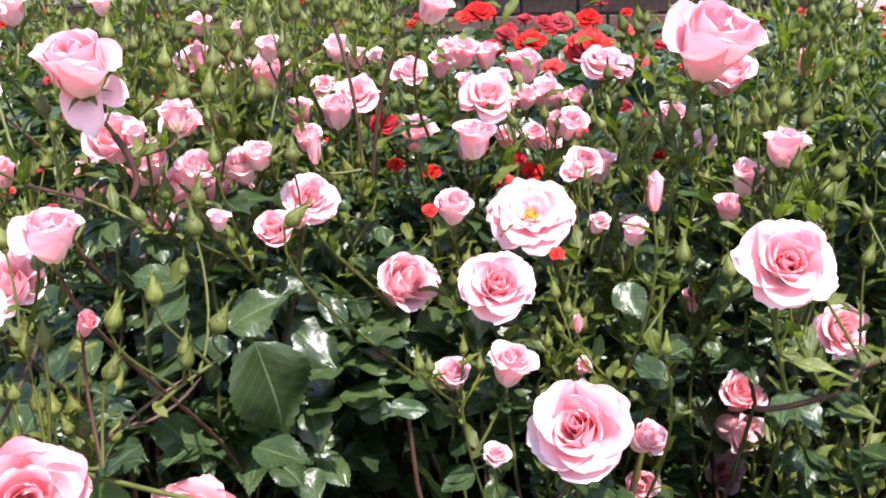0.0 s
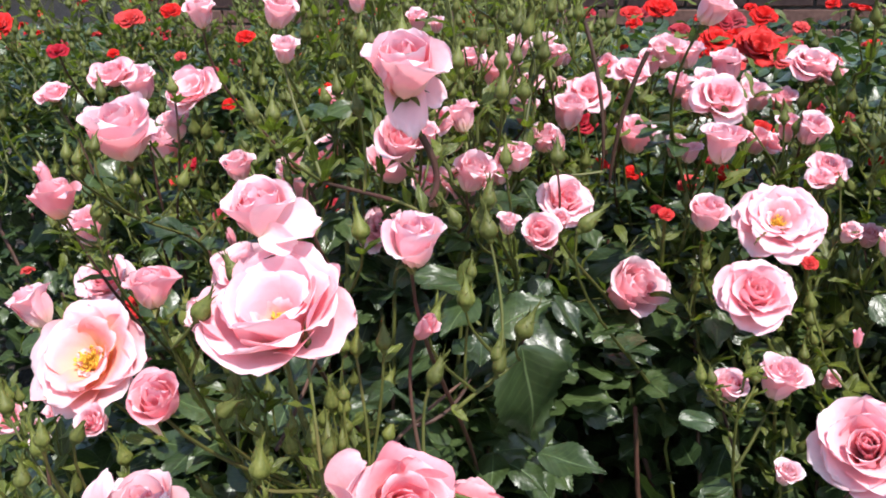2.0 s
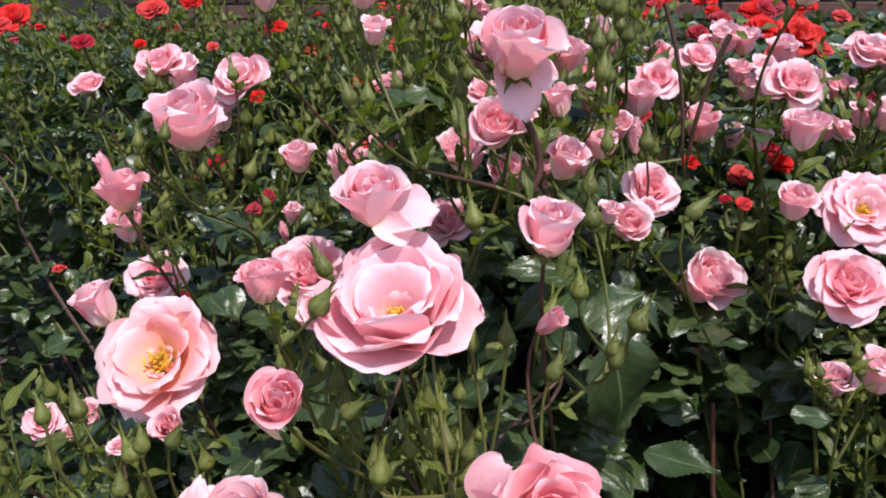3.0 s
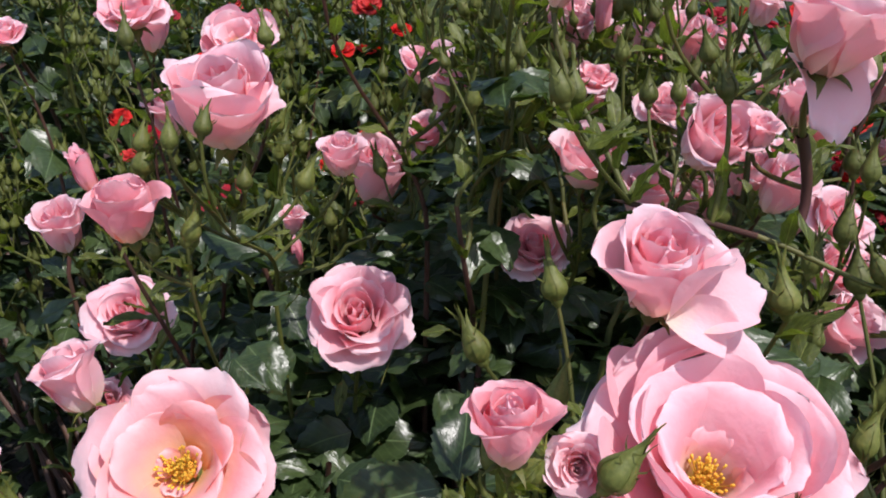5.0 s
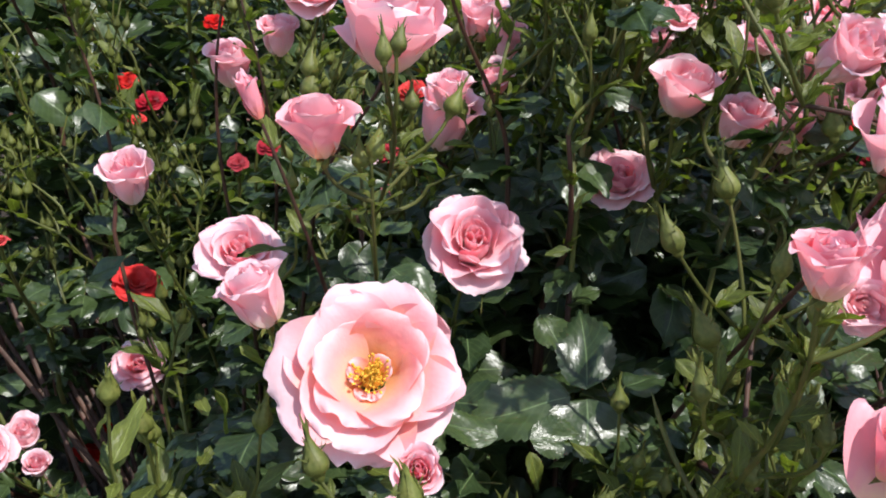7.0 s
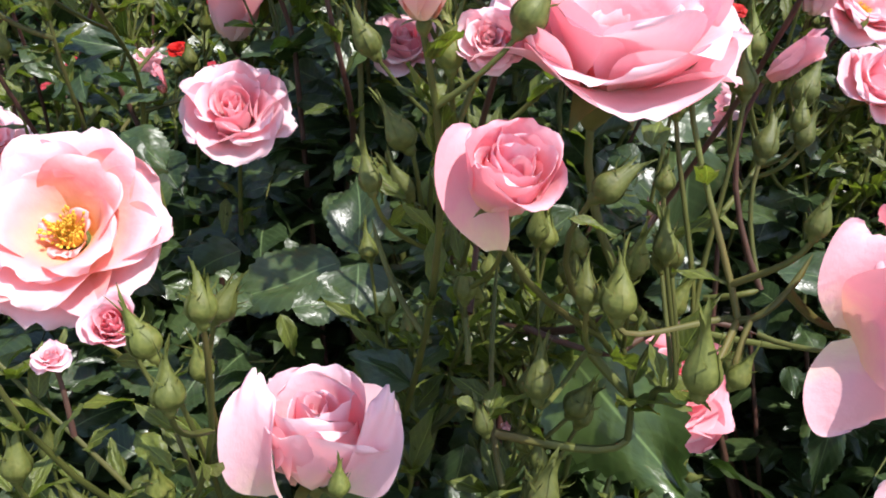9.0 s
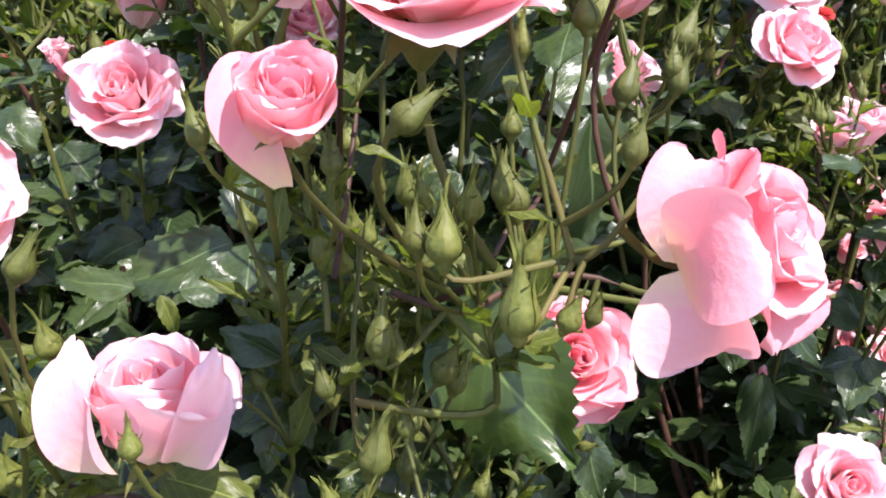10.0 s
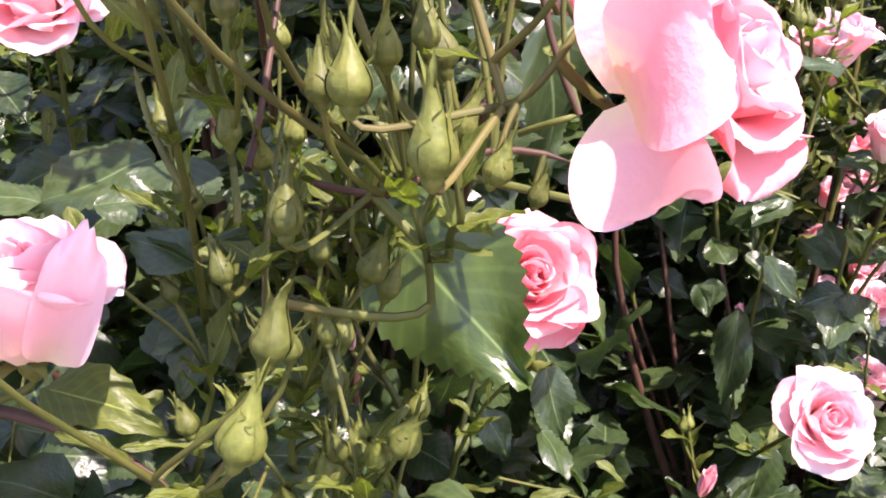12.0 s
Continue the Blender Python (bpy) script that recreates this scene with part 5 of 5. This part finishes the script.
big_leaf((-0.173, 0.490, 0.794), (-0.137, 0.533, 0.799), 0.020, (-0.37, -0.22, 0.90))
big_leaf((-0.181, 0.375, 0.798), (-0.151, 0.353, 0.788), 0.022, (-0.37, -0.22, 0.90))
big_leaf((-0.187, 0.366, 0.780), (-0.199, 0.381, 0.792), 0.014, (-0.37, -0.22, 0.90))
big_leaf((-0.657, 0.791, 0.772), (-0.613, 0.793, 0.743), 0.044, (-0.38, -0.20, 0.90))
big_leaf((0.279, 0.502, 0.555), (0.263, 0.442, 0.529), 0.028, (-0.32, -0.11, 0.94))
big_leaf((0.280, 0.528, 0.583), (0.275, 0.556, 0.593), 0.021, (-0.32, -0.11, 0.94))
big_leaf((0.292, 0.531, 0.590), (0.320, 0.512, 0.576), 0.016, (-0.32, -0.11, 0.94))
big_leaf((0.262, 0.532, 0.567), (0.263, 0.512, 0.550), 0.019, (-0.32, -0.11, 0.94))
big_leaf((0.029, 0.364, 0.574), (0.050, 0.351, 0.572), 0.019, (-0.32, -0.11, 0.94))
big_leaf((0.054, 0.357, 0.559), (0.076, 0.334, 0.562), 0.025, (-0.32, -0.11, 0.94))
big_leaf((-0.002, 0.297, 0.639), (0.010, 0.280, 0.629), 0.015, (-0.32, -0.11, 0.94))
big_leaf((-0.061, 0.219, 0.682), (-0.019, 0.209, 0.684), 0.025, (-0.32, -0.11, 0.94))
big_leaf((0.027, 0.406, 0.729), (0.044, 0.452, 0.751), 0.022, (-0.30, -0.14, 0.94))
big_leaf((0.073, 0.287, 0.782), (0.095, 0.298, 0.778), 0.011, (-0.30, -0.14, 0.94))
big_leaf((0.077, 0.297, 0.797), (0.103, 0.312, 0.776), 0.011, (-0.32, -0.11, 0.94))
big_leaf((-0.096, 0.395, 0.713), (-0.064, 0.381, 0.705), 0.025, (-0.30, -0.14, 0.94))
big_leaf((-0.255, 0.584, 0.720), (-0.219, 0.551, 0.699), 0.036, (-0.34, -0.13, 0.93))
big_leaf((-0.088, 0.472, 0.729), (-0.066, 0.441, 0.713), 0.026, (-0.34, -0.13, 0.93))
big_leaf((-0.045, 0.200, 0.692), (-0.022, 0.223, 0.690), 0.020, (-0.19, -0.27, 0.94), True)
big_leaf((-0.029, 0.197, 0.685), (-0.011, 0.208, 0.682), 0.009, (-0.19, -0.27, 0.94), True)
big_leaf((-0.059, 0.223, 0.691), (-0.044, 0.232, 0.682), 0.012, (-0.19, -0.27, 0.94), True)
big_leaf((0.001, 0.178, 0.697), (0.019, 0.177, 0.720), 0.011, (-0.19, -0.27, 0.94), True)
big_leaf((-0.020, 0.188, 0.692), (0.001, 0.198, 0.687), 0.005, (-0.19, -0.27, 0.94), True)
big_leaf((-0.057, 0.211, 0.699), (-0.015, 0.198, 0.695), 0.026, (-0.17, -0.29, 0.94), True)
big_leaf((0.010, 0.205, 0.702), (0.029, 0.219, 0.705), 0.005, (-0.19, -0.27, 0.94), True)
big_leaf((-0.091, 0.325, 0.718), (-0.083, 0.317, 0.698), 0.011, (-0.17, -0.29, 0.94), True)
big_leaf((0.002, 0.210, 0.748), (0.011, 0.208, 0.744), 0.007, (-0.17, -0.29, 0.94), True)
big_leaf((-0.034, 0.271, 0.816), (-0.027, 0.276, 0.800), 0.013, (-0.20, -0.28, 0.94), True)
big_leaf((-0.039, 0.250, 0.828), (-0.018, 0.235, 0.819), 0.013, (-0.22, -0.27, 0.94), True)
big_leaf((-0.181, 0.198, 0.729), (-0.158, 0.184, 0.723), 0.013, (-0.22, -0.27, 0.94), True)
big_leaf((-0.108, 0.185, 0.747), (-0.093, 0.173, 0.746), 0.013, (-0.22, -0.27, 0.94), True)
big_leaf((0.115, 0.310, 0.786), (0.128, 0.307, 0.779), 0.010, (-0.20, -0.28, 0.94), True)
big_leaf((0.032, 0.163, 0.840), (0.046, 0.162, 0.837), 0.004, (-0.20, -0.28, 0.94), True)
big_leaf((0.101, 0.247, 0.810), (0.082, 0.252, 0.796), 0.011, (-0.22, -0.27, 0.94), True)
big_leaf((-0.092, 0.419, 0.797), (-0.075, 0.423, 0.803), 0.011, (-0.23, -0.34, 0.91), True)
big_leaf((0.099, 0.361, 0.839), (0.108, 0.375, 0.868), 0.016, (-0.05, -0.38, 0.92), True)
big_leaf((0.079, 0.283, 0.824), (0.086, 0.301, 0.832), 0.014, (-0.05, -0.38, 0.92), True)
big_leaf((0.414, 0.462, 0.804), (0.423, 0.458, 0.786), 0.016, (-0.05, -0.38, 0.92), True)
big_leaf((0.503, 0.430, 0.806), (0.541, 0.431, 0.807), 0.014, (-0.05, -0.38, 0.92), True)
big_leaf((0.540, 0.443, 0.772), (0.559, 0.436, 0.771), 0.011, (-0.05, -0.38, 0.92), True)
# branches that show between the leaves
stem((0.006, 0.345, 0.710), (0.067, 0.270, 0.753), 0.0024)
stem((0.067, 0.270, 0.753), (0.161, 0.305, 0.717), 0.0019, STEM)
stem((0.072, 0.296, 0.749), (0.107, 0.358, 0.779), 0.0014)
stem((0.079, 0.326, 0.753), (0.101, 0.380, 0.766), 0.0017)
stem((0.488, 0.468, 0.749), (0.539, 0.447, 0.782), 0.0023)
stem((0.539, 0.447, 0.782), (0.558, 0.460, 0.798), 0.0018)
stem((0.128, 0.589, 1.000), (0.150, 0.576, 0.875), 0.0019)
stem((0.180, 0.599, 0.975), (0.152, 0.594, 0.854), 0.0022)
stem((0.067, 0.336, 0.913), (0.008, 0.340, 0.920), 0.0014)
stem((0.080, 0.357, 0.951), (0.084, 0.355, 0.907), 0.0025)
stem((-0.244, 0.502, 0.807), (-0.225, 0.503, 0.753), 0.0022)
stem((-0.088, 0.203, 0.700), (-0.003, 0.180, 0.675), 0.0023)
stem((0.006, 0.242, 0.743), (-0.016, 0.291, 0.783), 0.0014, STEM)
stem((0.020, 0.208, 0.710), (0.018, 0.286, 0.773), 0.0013, STEM)
stem((-0.010, 0.250, 0.748), (-0.038, 0.291, 0.786), 0.0015, STEM)
stem((0.006, 0.265, 0.754), (0.013, 0.330, 0.816), 0.0015)
stem((0.030, 0.263, 0.749), (0.061, 0.225, 0.759), 0.0015)
stem((0.061, 0.225, 0.759), (0.116, 0.234, 0.765), 0.0014)
stem((0.089, 0.193, 0.794), (0.112, 0.192, 0.818), 0.0013, STEM)
stem((-0.028, 0.274, 0.822), (-0.014, 0.266, 0.802), 0.0016, STEM)
stem((0.118, 0.309, 0.783), (0.150, 0.345, 0.807), 0.0015, STEM)
stem((0.102, 0.259, 0.767), (0.121, 0.252, 0.775), 0.0014, STEM)


MID_LEAF = [leaflet_mesh("leaflet", LEAF, s + 70, 6, rnd.uniform(.1, .35), rnd.uniform(.05, .4), rnd.uniform(.64, .80), (-1, -.5, 0, .5, 1)) for s in range(5)]
MID_YOUNG = [leaflet_mesh("leaflet", YOUNG, s + 80, 3, rnd.uniform(.2, .45), rnd.uniform(.1, .5), .34, (-1, 0, 1)) for s in range(4)]


# ---- young shoots with buds above the leaves ----
def shoot(b, tip, count, leaves=2, length=(.018, .040)):
    """A slim green shoot that ends in a spray of buds."""
    tip = Vector(tip)
    foot = Vector((tip.x * 0.9 + b["at"].x * 0.1 + rnd.uniform(-.03, .03), tip.y * 0.9 + b["at"].y * 0.1 + rnd.uniform(-.02, .03), tip.z - rnd.uniform(0.05, 0.09)))
    fork = tip - Vector((rnd.uniform(-.008, .008), rnd.uniform(-.008, .008), rnd.uniform(.02, .035)))
    main = bezier(foot, foot + Vector((0, 0, .02)), fork - Vector((rnd.uniform(-.01, .01), rnd.uniform(-.01, .01), .02)), fork, 6)
    o = Vector(foot)
    pieces = [(tube_mesh("t", [p - o for p in main], [.0016 - .0006 * i / 6 for i in range(7)], STEM, 5), Matrix(), 0)]
    buds = []
    for k in range(count):
        a = rnd.random() * math.tau
        lean = rnd.uniform(0.1, 0.6) if count > 1 else 0.1
        d = Vector((math.cos(a) * math.sin(lean), math.sin(a) * math.sin(lean), math.cos(lean)))
        end = (fork if k == 0 else main[5 - (k % 2)]) + d * rnd.uniform(.022, .05)
        start = fork if k == 0 else main[5 - (k % 2)]
        ped = bezier(start, start + Vector((0, 0, .008)), end - d * 0.012, end, 4)
        pieces.append((tube_mesh("t", [p - o for p in ped], [.0009] * 5, STEM, 5), Matrix(), 0))
        buds.append((end, (d + Vector((rnd.uniform(-.15, .15), rnd.uniform(-.15, .15), .2))).normalized()))
    cane(b, foot, (0, 0, 1), .0015)
    for k in range(leaves):
        p = main[rnd.choice((2, 3, 4, 5, 6))]
        m = Matrix.Translation(p - o) @ Matrix.Rotation(rnd.random() * math.tau, 4, "Z") @ Matrix.Rotation(rnd.uniform(-1.3, -.2), 4, "Y") @ Matrix.Scale(rnd.uniform(*length), 4)
        pieces.append((rnd.choice(MID_YOUNG), m, 1))
    near = tip.y < 0.62
    sized = [(end, d, rnd.uniform(.017, .030), rnd.choice(BUDS)) for end, d in buds]
    if not near:
        pieces += [(me, Matrix.Translation(end - o) @ facing(d, rnd.random() * 6) @ Matrix.Scale(s, 4), 2) for end, d, s, me in sized]
    ob = part("shoot", merged("shoot", pieces, [STEM, YOUNG, BUD]), b["ob"], Matrix.Translation(o - b["at"]))
    for end, d, s, me in sized if near else ():
        part("bud", me, ob, Matrix.Translation(end - o) @ facing(d, rnd.random() * 6) @ Matrix.Scale(s, 4))


made = tries = 0
while made < 600 and tries < 9000:
    tries += 1
    x, y = rnd.uniform(-1.1, 0.95), 0.20 + 1.15 * rnd.random() ** 0.8
    if x < -0.35 and y < 0.45 or y < 0.26 and x > 0.16 or x < -0.38 and y < 0.72 or y > 0.9 and .02 < x < .5 and rnd.random() < .7:
        continue
    if .06 < x < .33 and y < .55 or -.12 < x <= .06 and .29 < y < .50:
        continue
    z = leaf_top(x, y) + (rnd.uniform(0.06, 0.20) if y < 0.5 else rnd.uniform(0.08, 0.235))
    if y < 0.32:
        z -= 0.05
    p = Vector((x, y, z))
    if not clear_of_blooms(p, 0.008) or not all(clear_of_blooms(p - Vector((0, 0, h)), 0.003) for h in (.06, .12, .18)):
        continue
    shoot(nearest(p, False), p, rnd.choice((2, 3, 3, 4)) if y > 0.45 else rnd.choice((1, 2, 3)), rnd.choice((3, 4, 5)) if y > 0.5 else rnd.choice((2, 3, 4, 5)))
    made += 1

# a stand of tall leafy shoots in the middle
centres = np.array([tuple(q) for q, r in CLEAR])
reach = np.array([r for q, r in CLEAR])
made = tries = 0
while made < 46 and tries < 6000:
    tries += 1
    p = Vector((rnd.uniform(-.17, .11), rnd.uniform(.38, .62), 0))
    p.z = 0.88 + 0.12 * rnd.random() + 0.25 * (p.y - .38)
    if (np.linalg.norm(centres - np.array(tuple(p)), axis=1) < reach + 0.012).any():
        continue
    if not clear_of_blooms(p) or not all(clear_of_blooms(p - Vector((0, 0, h)), 0.003) for h in (.05, .10, .16)):
        continue
    shoot(nearest(p, False), p, rnd.choice((1, 2, 2, 3)), rnd.choice((3, 4, 5, 6)), (.016, .034))
    made += 1

# a stand of lighter shoots towards the open end of the bed
made = tries = 0
while made < 52 and tries < 6000:
    tries += 1
    p = Vector((rnd.uniform(.34, .66), rnd.uniform(.40, .85), 0))
    if p.y < 0.58 and p.x < 0.47:
        continue
    p.z = 0.76 + 0.20 * rnd.random() + 0.10 * (p.y - .40)
    if not clear_of_blooms(p, 0.012) or not all(clear_of_blooms(p - Vector((0, 0, h)), 0.008) for h in (.05, .10, .16)):
        continue
    shoot(nearest(p, False), p, rnd.choice((1, 2, 3, 3)), rnd.choice((5, 6, 7)), (.018, .034))
    made += 1

# a thicket of fresh shoots in front
for k in range(8):
    for attempt in range(30):
        p = Vector((rnd.uniform(.015, .075), rnd.uniform(.20, .28), rnd.uniform(.66, .80)))
        if clear_of_blooms(p, 0.006):
            shoot(nearest(p, False), p, rnd.choice((2, 3)), rnd.choice((6, 7, 8)), (.014, .030))
            break
for k in range(12):
    for attempt in range(30):
        p = Vector((rnd.uniform(-.09, .05), rnd.uniform(.25, .36), rnd.uniform(.71, .80)))
        if clear_of_blooms(p, 0.004):
            shoot(nearest(p, False), p, rnd.choice((1, 2)), rnd.choice((6, 7, 8)), (.018, .036))
            break
for k in range(6):
    for attempt in range(30):
        p = Vector((rnd.uniform(-.32, -.10), rnd.uniform(.20, .30), rnd.uniform(.64, .74)))
        if clear_of_blooms(p, 0.006):
            shoot(nearest(p, False), p, rnd.choice((2, 3, 4)), rnd.choice((3, 4, 5)))
            break


# ---- leaves ----
def place_leaf(b, p, size, kind):
    """One leaf of five leaflets, stalk towards the bush's middle."""
    out = Vector((p.x - b["at"].x, p.y - b["at"].y, 0))
    a = math.atan2(out.y, out.x) + rnd.uniform(-1.3, 1.3)
    m = Matrix.Translation(p - b["at"]) @ Matrix.Rotation(a, 4, "Z") @ Matrix.Rotation(rnd.uniform(-.25, .75), 4, "Y") @ Matrix.Rotation(rnd.uniform(-.5, .5), 4, "X") @ Matrix.Scale(size, 4)
    ob = part("leaf", RACHIS, b["ob"], m)
    for me, lm in leaf_pieces(kind, rnd, rnd.choice((3, 5, 5))):
        part("leaflet", me, ob, lm)


count = 0
tries = 0
while count < 360 and tries < 6000:
    tries += 1
    x, y = rnd.uniform(-0.62, 0.66), rnd.uniform(0.20, 0.85)
    z = leaf_top(x, y) - 0.13 * rnd.random() ** 1.5 + 0.01
    p = Vector((x, y, z))
    if not clear_of_blooms(p, 0.012) or hollow(x, y):
        continue
    red = x < -0.45 and y > 0.5
    place_leaf(nearest(p, red), p, rnd.uniform(.042, .070), LEAFLETS)
    count += 1


def spread(name, b, meshes, mats, places, label):
    """Many small leaves in one mesh: places are (position from the bush, matrix)."""
    vs, fs, ms, us, base = [], [], [], [], 0
    data = []
    for me in meshes:
        co = np.empty(len(me.vertices) * 3)
        me.vertices.foreach_get("co", co)
        fa = np.array([list(p.vertices) for p in me.polygons])
        uv = np.empty(len(me.loops) * 2)
        me.uv_layers[0].data.foreach_get("uv", uv)
        data.append((co.reshape(-1, 3), fa, uv, mats.index(me.materials[0])))
    for m in places:
        co, fa, uv, slot = data[rnd.randrange(len(data))]
        mm = np.array(m)
        vs.append(co @ mm[:3, :3].T + mm[:3, 3])
        fs.append(fa + base)
        us.append(uv)
        ms += [slot] * len(fa)
        base += len(co)
    if not vs:
        return
    me = bpy.data.meshes.new(name)
    faces = np.concatenate(fs)
    me.from_pydata(np.concatenate(vs).tolist(), [], faces.tolist())
    me.uv_layers.new(name="UVMap").data.foreach_set("uv", np.concatenate(us))
    me.polygons.foreach_set("material_index", ms)
    me.polygons.foreach_set("use_smooth", [True] * len(faces))
    for mat in mats:
        me.materials.append(mat)
    tagged(part(name, me, b["ob"], None, label), kind="stuff")


def random_leaf(p, size):
    return Matrix.Translation(p) @ Matrix.Rotation(rnd.random() * math.tau, 4, "Z") @ Matrix.Rotation(rnd.uniform(-.5, 1.0), 4, "Y") @ Matrix.Rotation(rnd.uniform(-.8, .8), 4, "X") @ Matrix.Scale(size, 4)


for b in BUSHES:
    near = b["at"].y < 1.0
    leaves, young = [], []
    n = 1500 if near else 1200
    for k in range(n):
        a, r = rnd.random() * math.tau, (0.34 if not b["red"] else 0.40) * math.sqrt(rnd.random())
        x, y = b["at"].x + r * math.cos(a), b["at"].y + r * math.sin(a)
        if y < 0.13:
            continue
        top = leaf_top(x, y) + ((0.0 if y > 1.6 else 0.04) if b["red"] and y > 0.95 else -0.02)
        z = top - (top - 0.12) * rnd.random() ** 2.2
        p = Vector((x, y, z))
        if hollow(x, y) and rnd.random() < 0.90:
            continue
        if y < 1.5 and not clear_of_blooms(p, 0.016):
            continue
        leaves.append(random_leaf(p - b["at"], rnd.uniform(.032, .060)))
    spread("foliage", b, MID_LEAF if near else FAR_LEAF, [LEAF], leaves, "dense dark green rose leaves")
    if not b["red"]:
        for k in range(270):
            a, r = rnd.random() * math.tau, 0.36 * math.sqrt(rnd.random())
            x, y = b["at"].x + r * math.cos(a), b["at"].y + r * math.sin(a)
            deep = y > 0.55
            p = Vector((x, y, leaf_top(x, y) + rnd.uniform(-0.03, 0.20 if deep else 0.13)))
            if y < 0.24 or hollow(x, y) or x > 0.16 and y < 0.55 or not (clear_of_blooms(p, 0.016) or deep and rnd.random() < 0.3):
                continue
            young.append(random_leaf(p - b["at"], rnd.uniform(.018, .036) if deep else rnd.uniform(.014, .028)))
        spread("young_foliage", b, MID_YOUNG, [YOUNG], young, "fresh light green leaf tips")

grow_stalks()
for (owner, fresh), (b, places) in STALK_LEAVES.items():
    far = b["at"].y > 0.95
    spread("stem_leaves", b, MID_YOUNG if fresh else FAR_LEAF if far else MID_LEAF, [YOUNG if fresh else LEAF], places, "leaves along the rose stems")

# more scarlet blooms and their canes further back
for b in BUSHES:
    if not b["red"]:
        continue
    for k in range(7):
        a, r = rnd.random() * math.tau, 0.36 * math.sqrt(rnd.random())
        x, y = b["at"].x + r * math.cos(a), b["at"].y + r * math.sin(a)
        if y < 1.05 or (x < -0.4 and y < 1.1):
            continue
        red_bloom("full", (x, y, leaf_top(x, y) + rnd.uniform(0.0, 0.10)), rnd.uniform(.035, .055), (rnd.uniform(-.4, .4), rnd.uniform(-.6, .2), 1))
    for k in range(5):
        top = b["at"] + Vector((rnd.uniform(-.3, .3), rnd.uniform(-.25, .25), 0))
        top.z = leaf_top(top.x, top.y) + 0.05
        part("cane", tube_mesh("cane", [p - b["at"] for p in bezier(b["at"], b["at"] + Vector((0, 0, .3)), top - Vector((0, 0, .3)), top, 8)], [.006 - .0006 * i for i in range(9)], CANE), b["ob"])
for b in BUSHES:
    if b["red"]:
        continue
    for k in range(6):
        top = b["at"] + Vector((rnd.uniform(-.22, .22), rnd.uniform(-.16, .2), 0))
        top.z = leaf_top(top.x, top.y) - 0.02
        part("cane", tube_mesh("cane", [p - b["at"] for p in bezier(b["at"], b["at"] + Vector((0, 0, .3)), top - Vector((0, 0, .25)), top, 8)], [.006 - .0005 * i for i in range(9)], CANE), b["ob"])

# bark chips on the soil
chips = []
flake = grid_mesh("flake", [[(-.5, -.3, 0), (-.1, -.38, .10), (.5, -.2, .02)], [(-.55, .02, .12), (0, 0, .22), (.55, .05, .10)], [(-.4, .32, 0), (.1, .35, .08), (.45, .25, 0)]], CHIP)
for k in range(5200):
    x, y = rnd.uniform(-2.4, 2.4), rnd.uniform(-0.6, 2.2)
    chips.append(Matrix.Translation((x, y, 0.012)) @ Matrix.Rotation(rnd.random() * 6.3, 4, "Z") @ Matrix.Rotation(rnd.uniform(-.5, .5), 4, "X") @ Matrix.Scale(rnd.uniform(.012, .035), 4))
ground_chips = tagged(new("bark_chips"), "loose brown bark chips strewn on the soil", "bark chips", kind="stuff")
spread("chips", {"ob": ground_chips}, [flake], [CHIP], chips, "")

# bricks of the wall
bm = bmesh.new()
bmesh.ops.create_cube(bm, size=1, matrix=Matrix.Diagonal((0.205, 0.03, 0.057, 1)))
bmesh.ops.bevel(bm, geom=list(bm.edges), offset=0.004, segments=1, affect="EDGES")
brick = bpy.data.meshes.new("brick")
bm.to_mesh(brick)
bm.free()
brick.materials.append(BRICK)
row, z = 0, 0.035
while z < WALL_TOP - 0.02:
    x = WALL_X0 + 0.11 + (0.108 if row % 2 else 0)
    while x < WALL_X1 - 0.1:
        if x > -2.6:
            part("brick", brick, wall, Matrix.Translation((x, WALL_Y + 0.004 + rnd.uniform(-.002, .002), z)))
        x += 0.215
    row, z = row + 1, z + 0.067
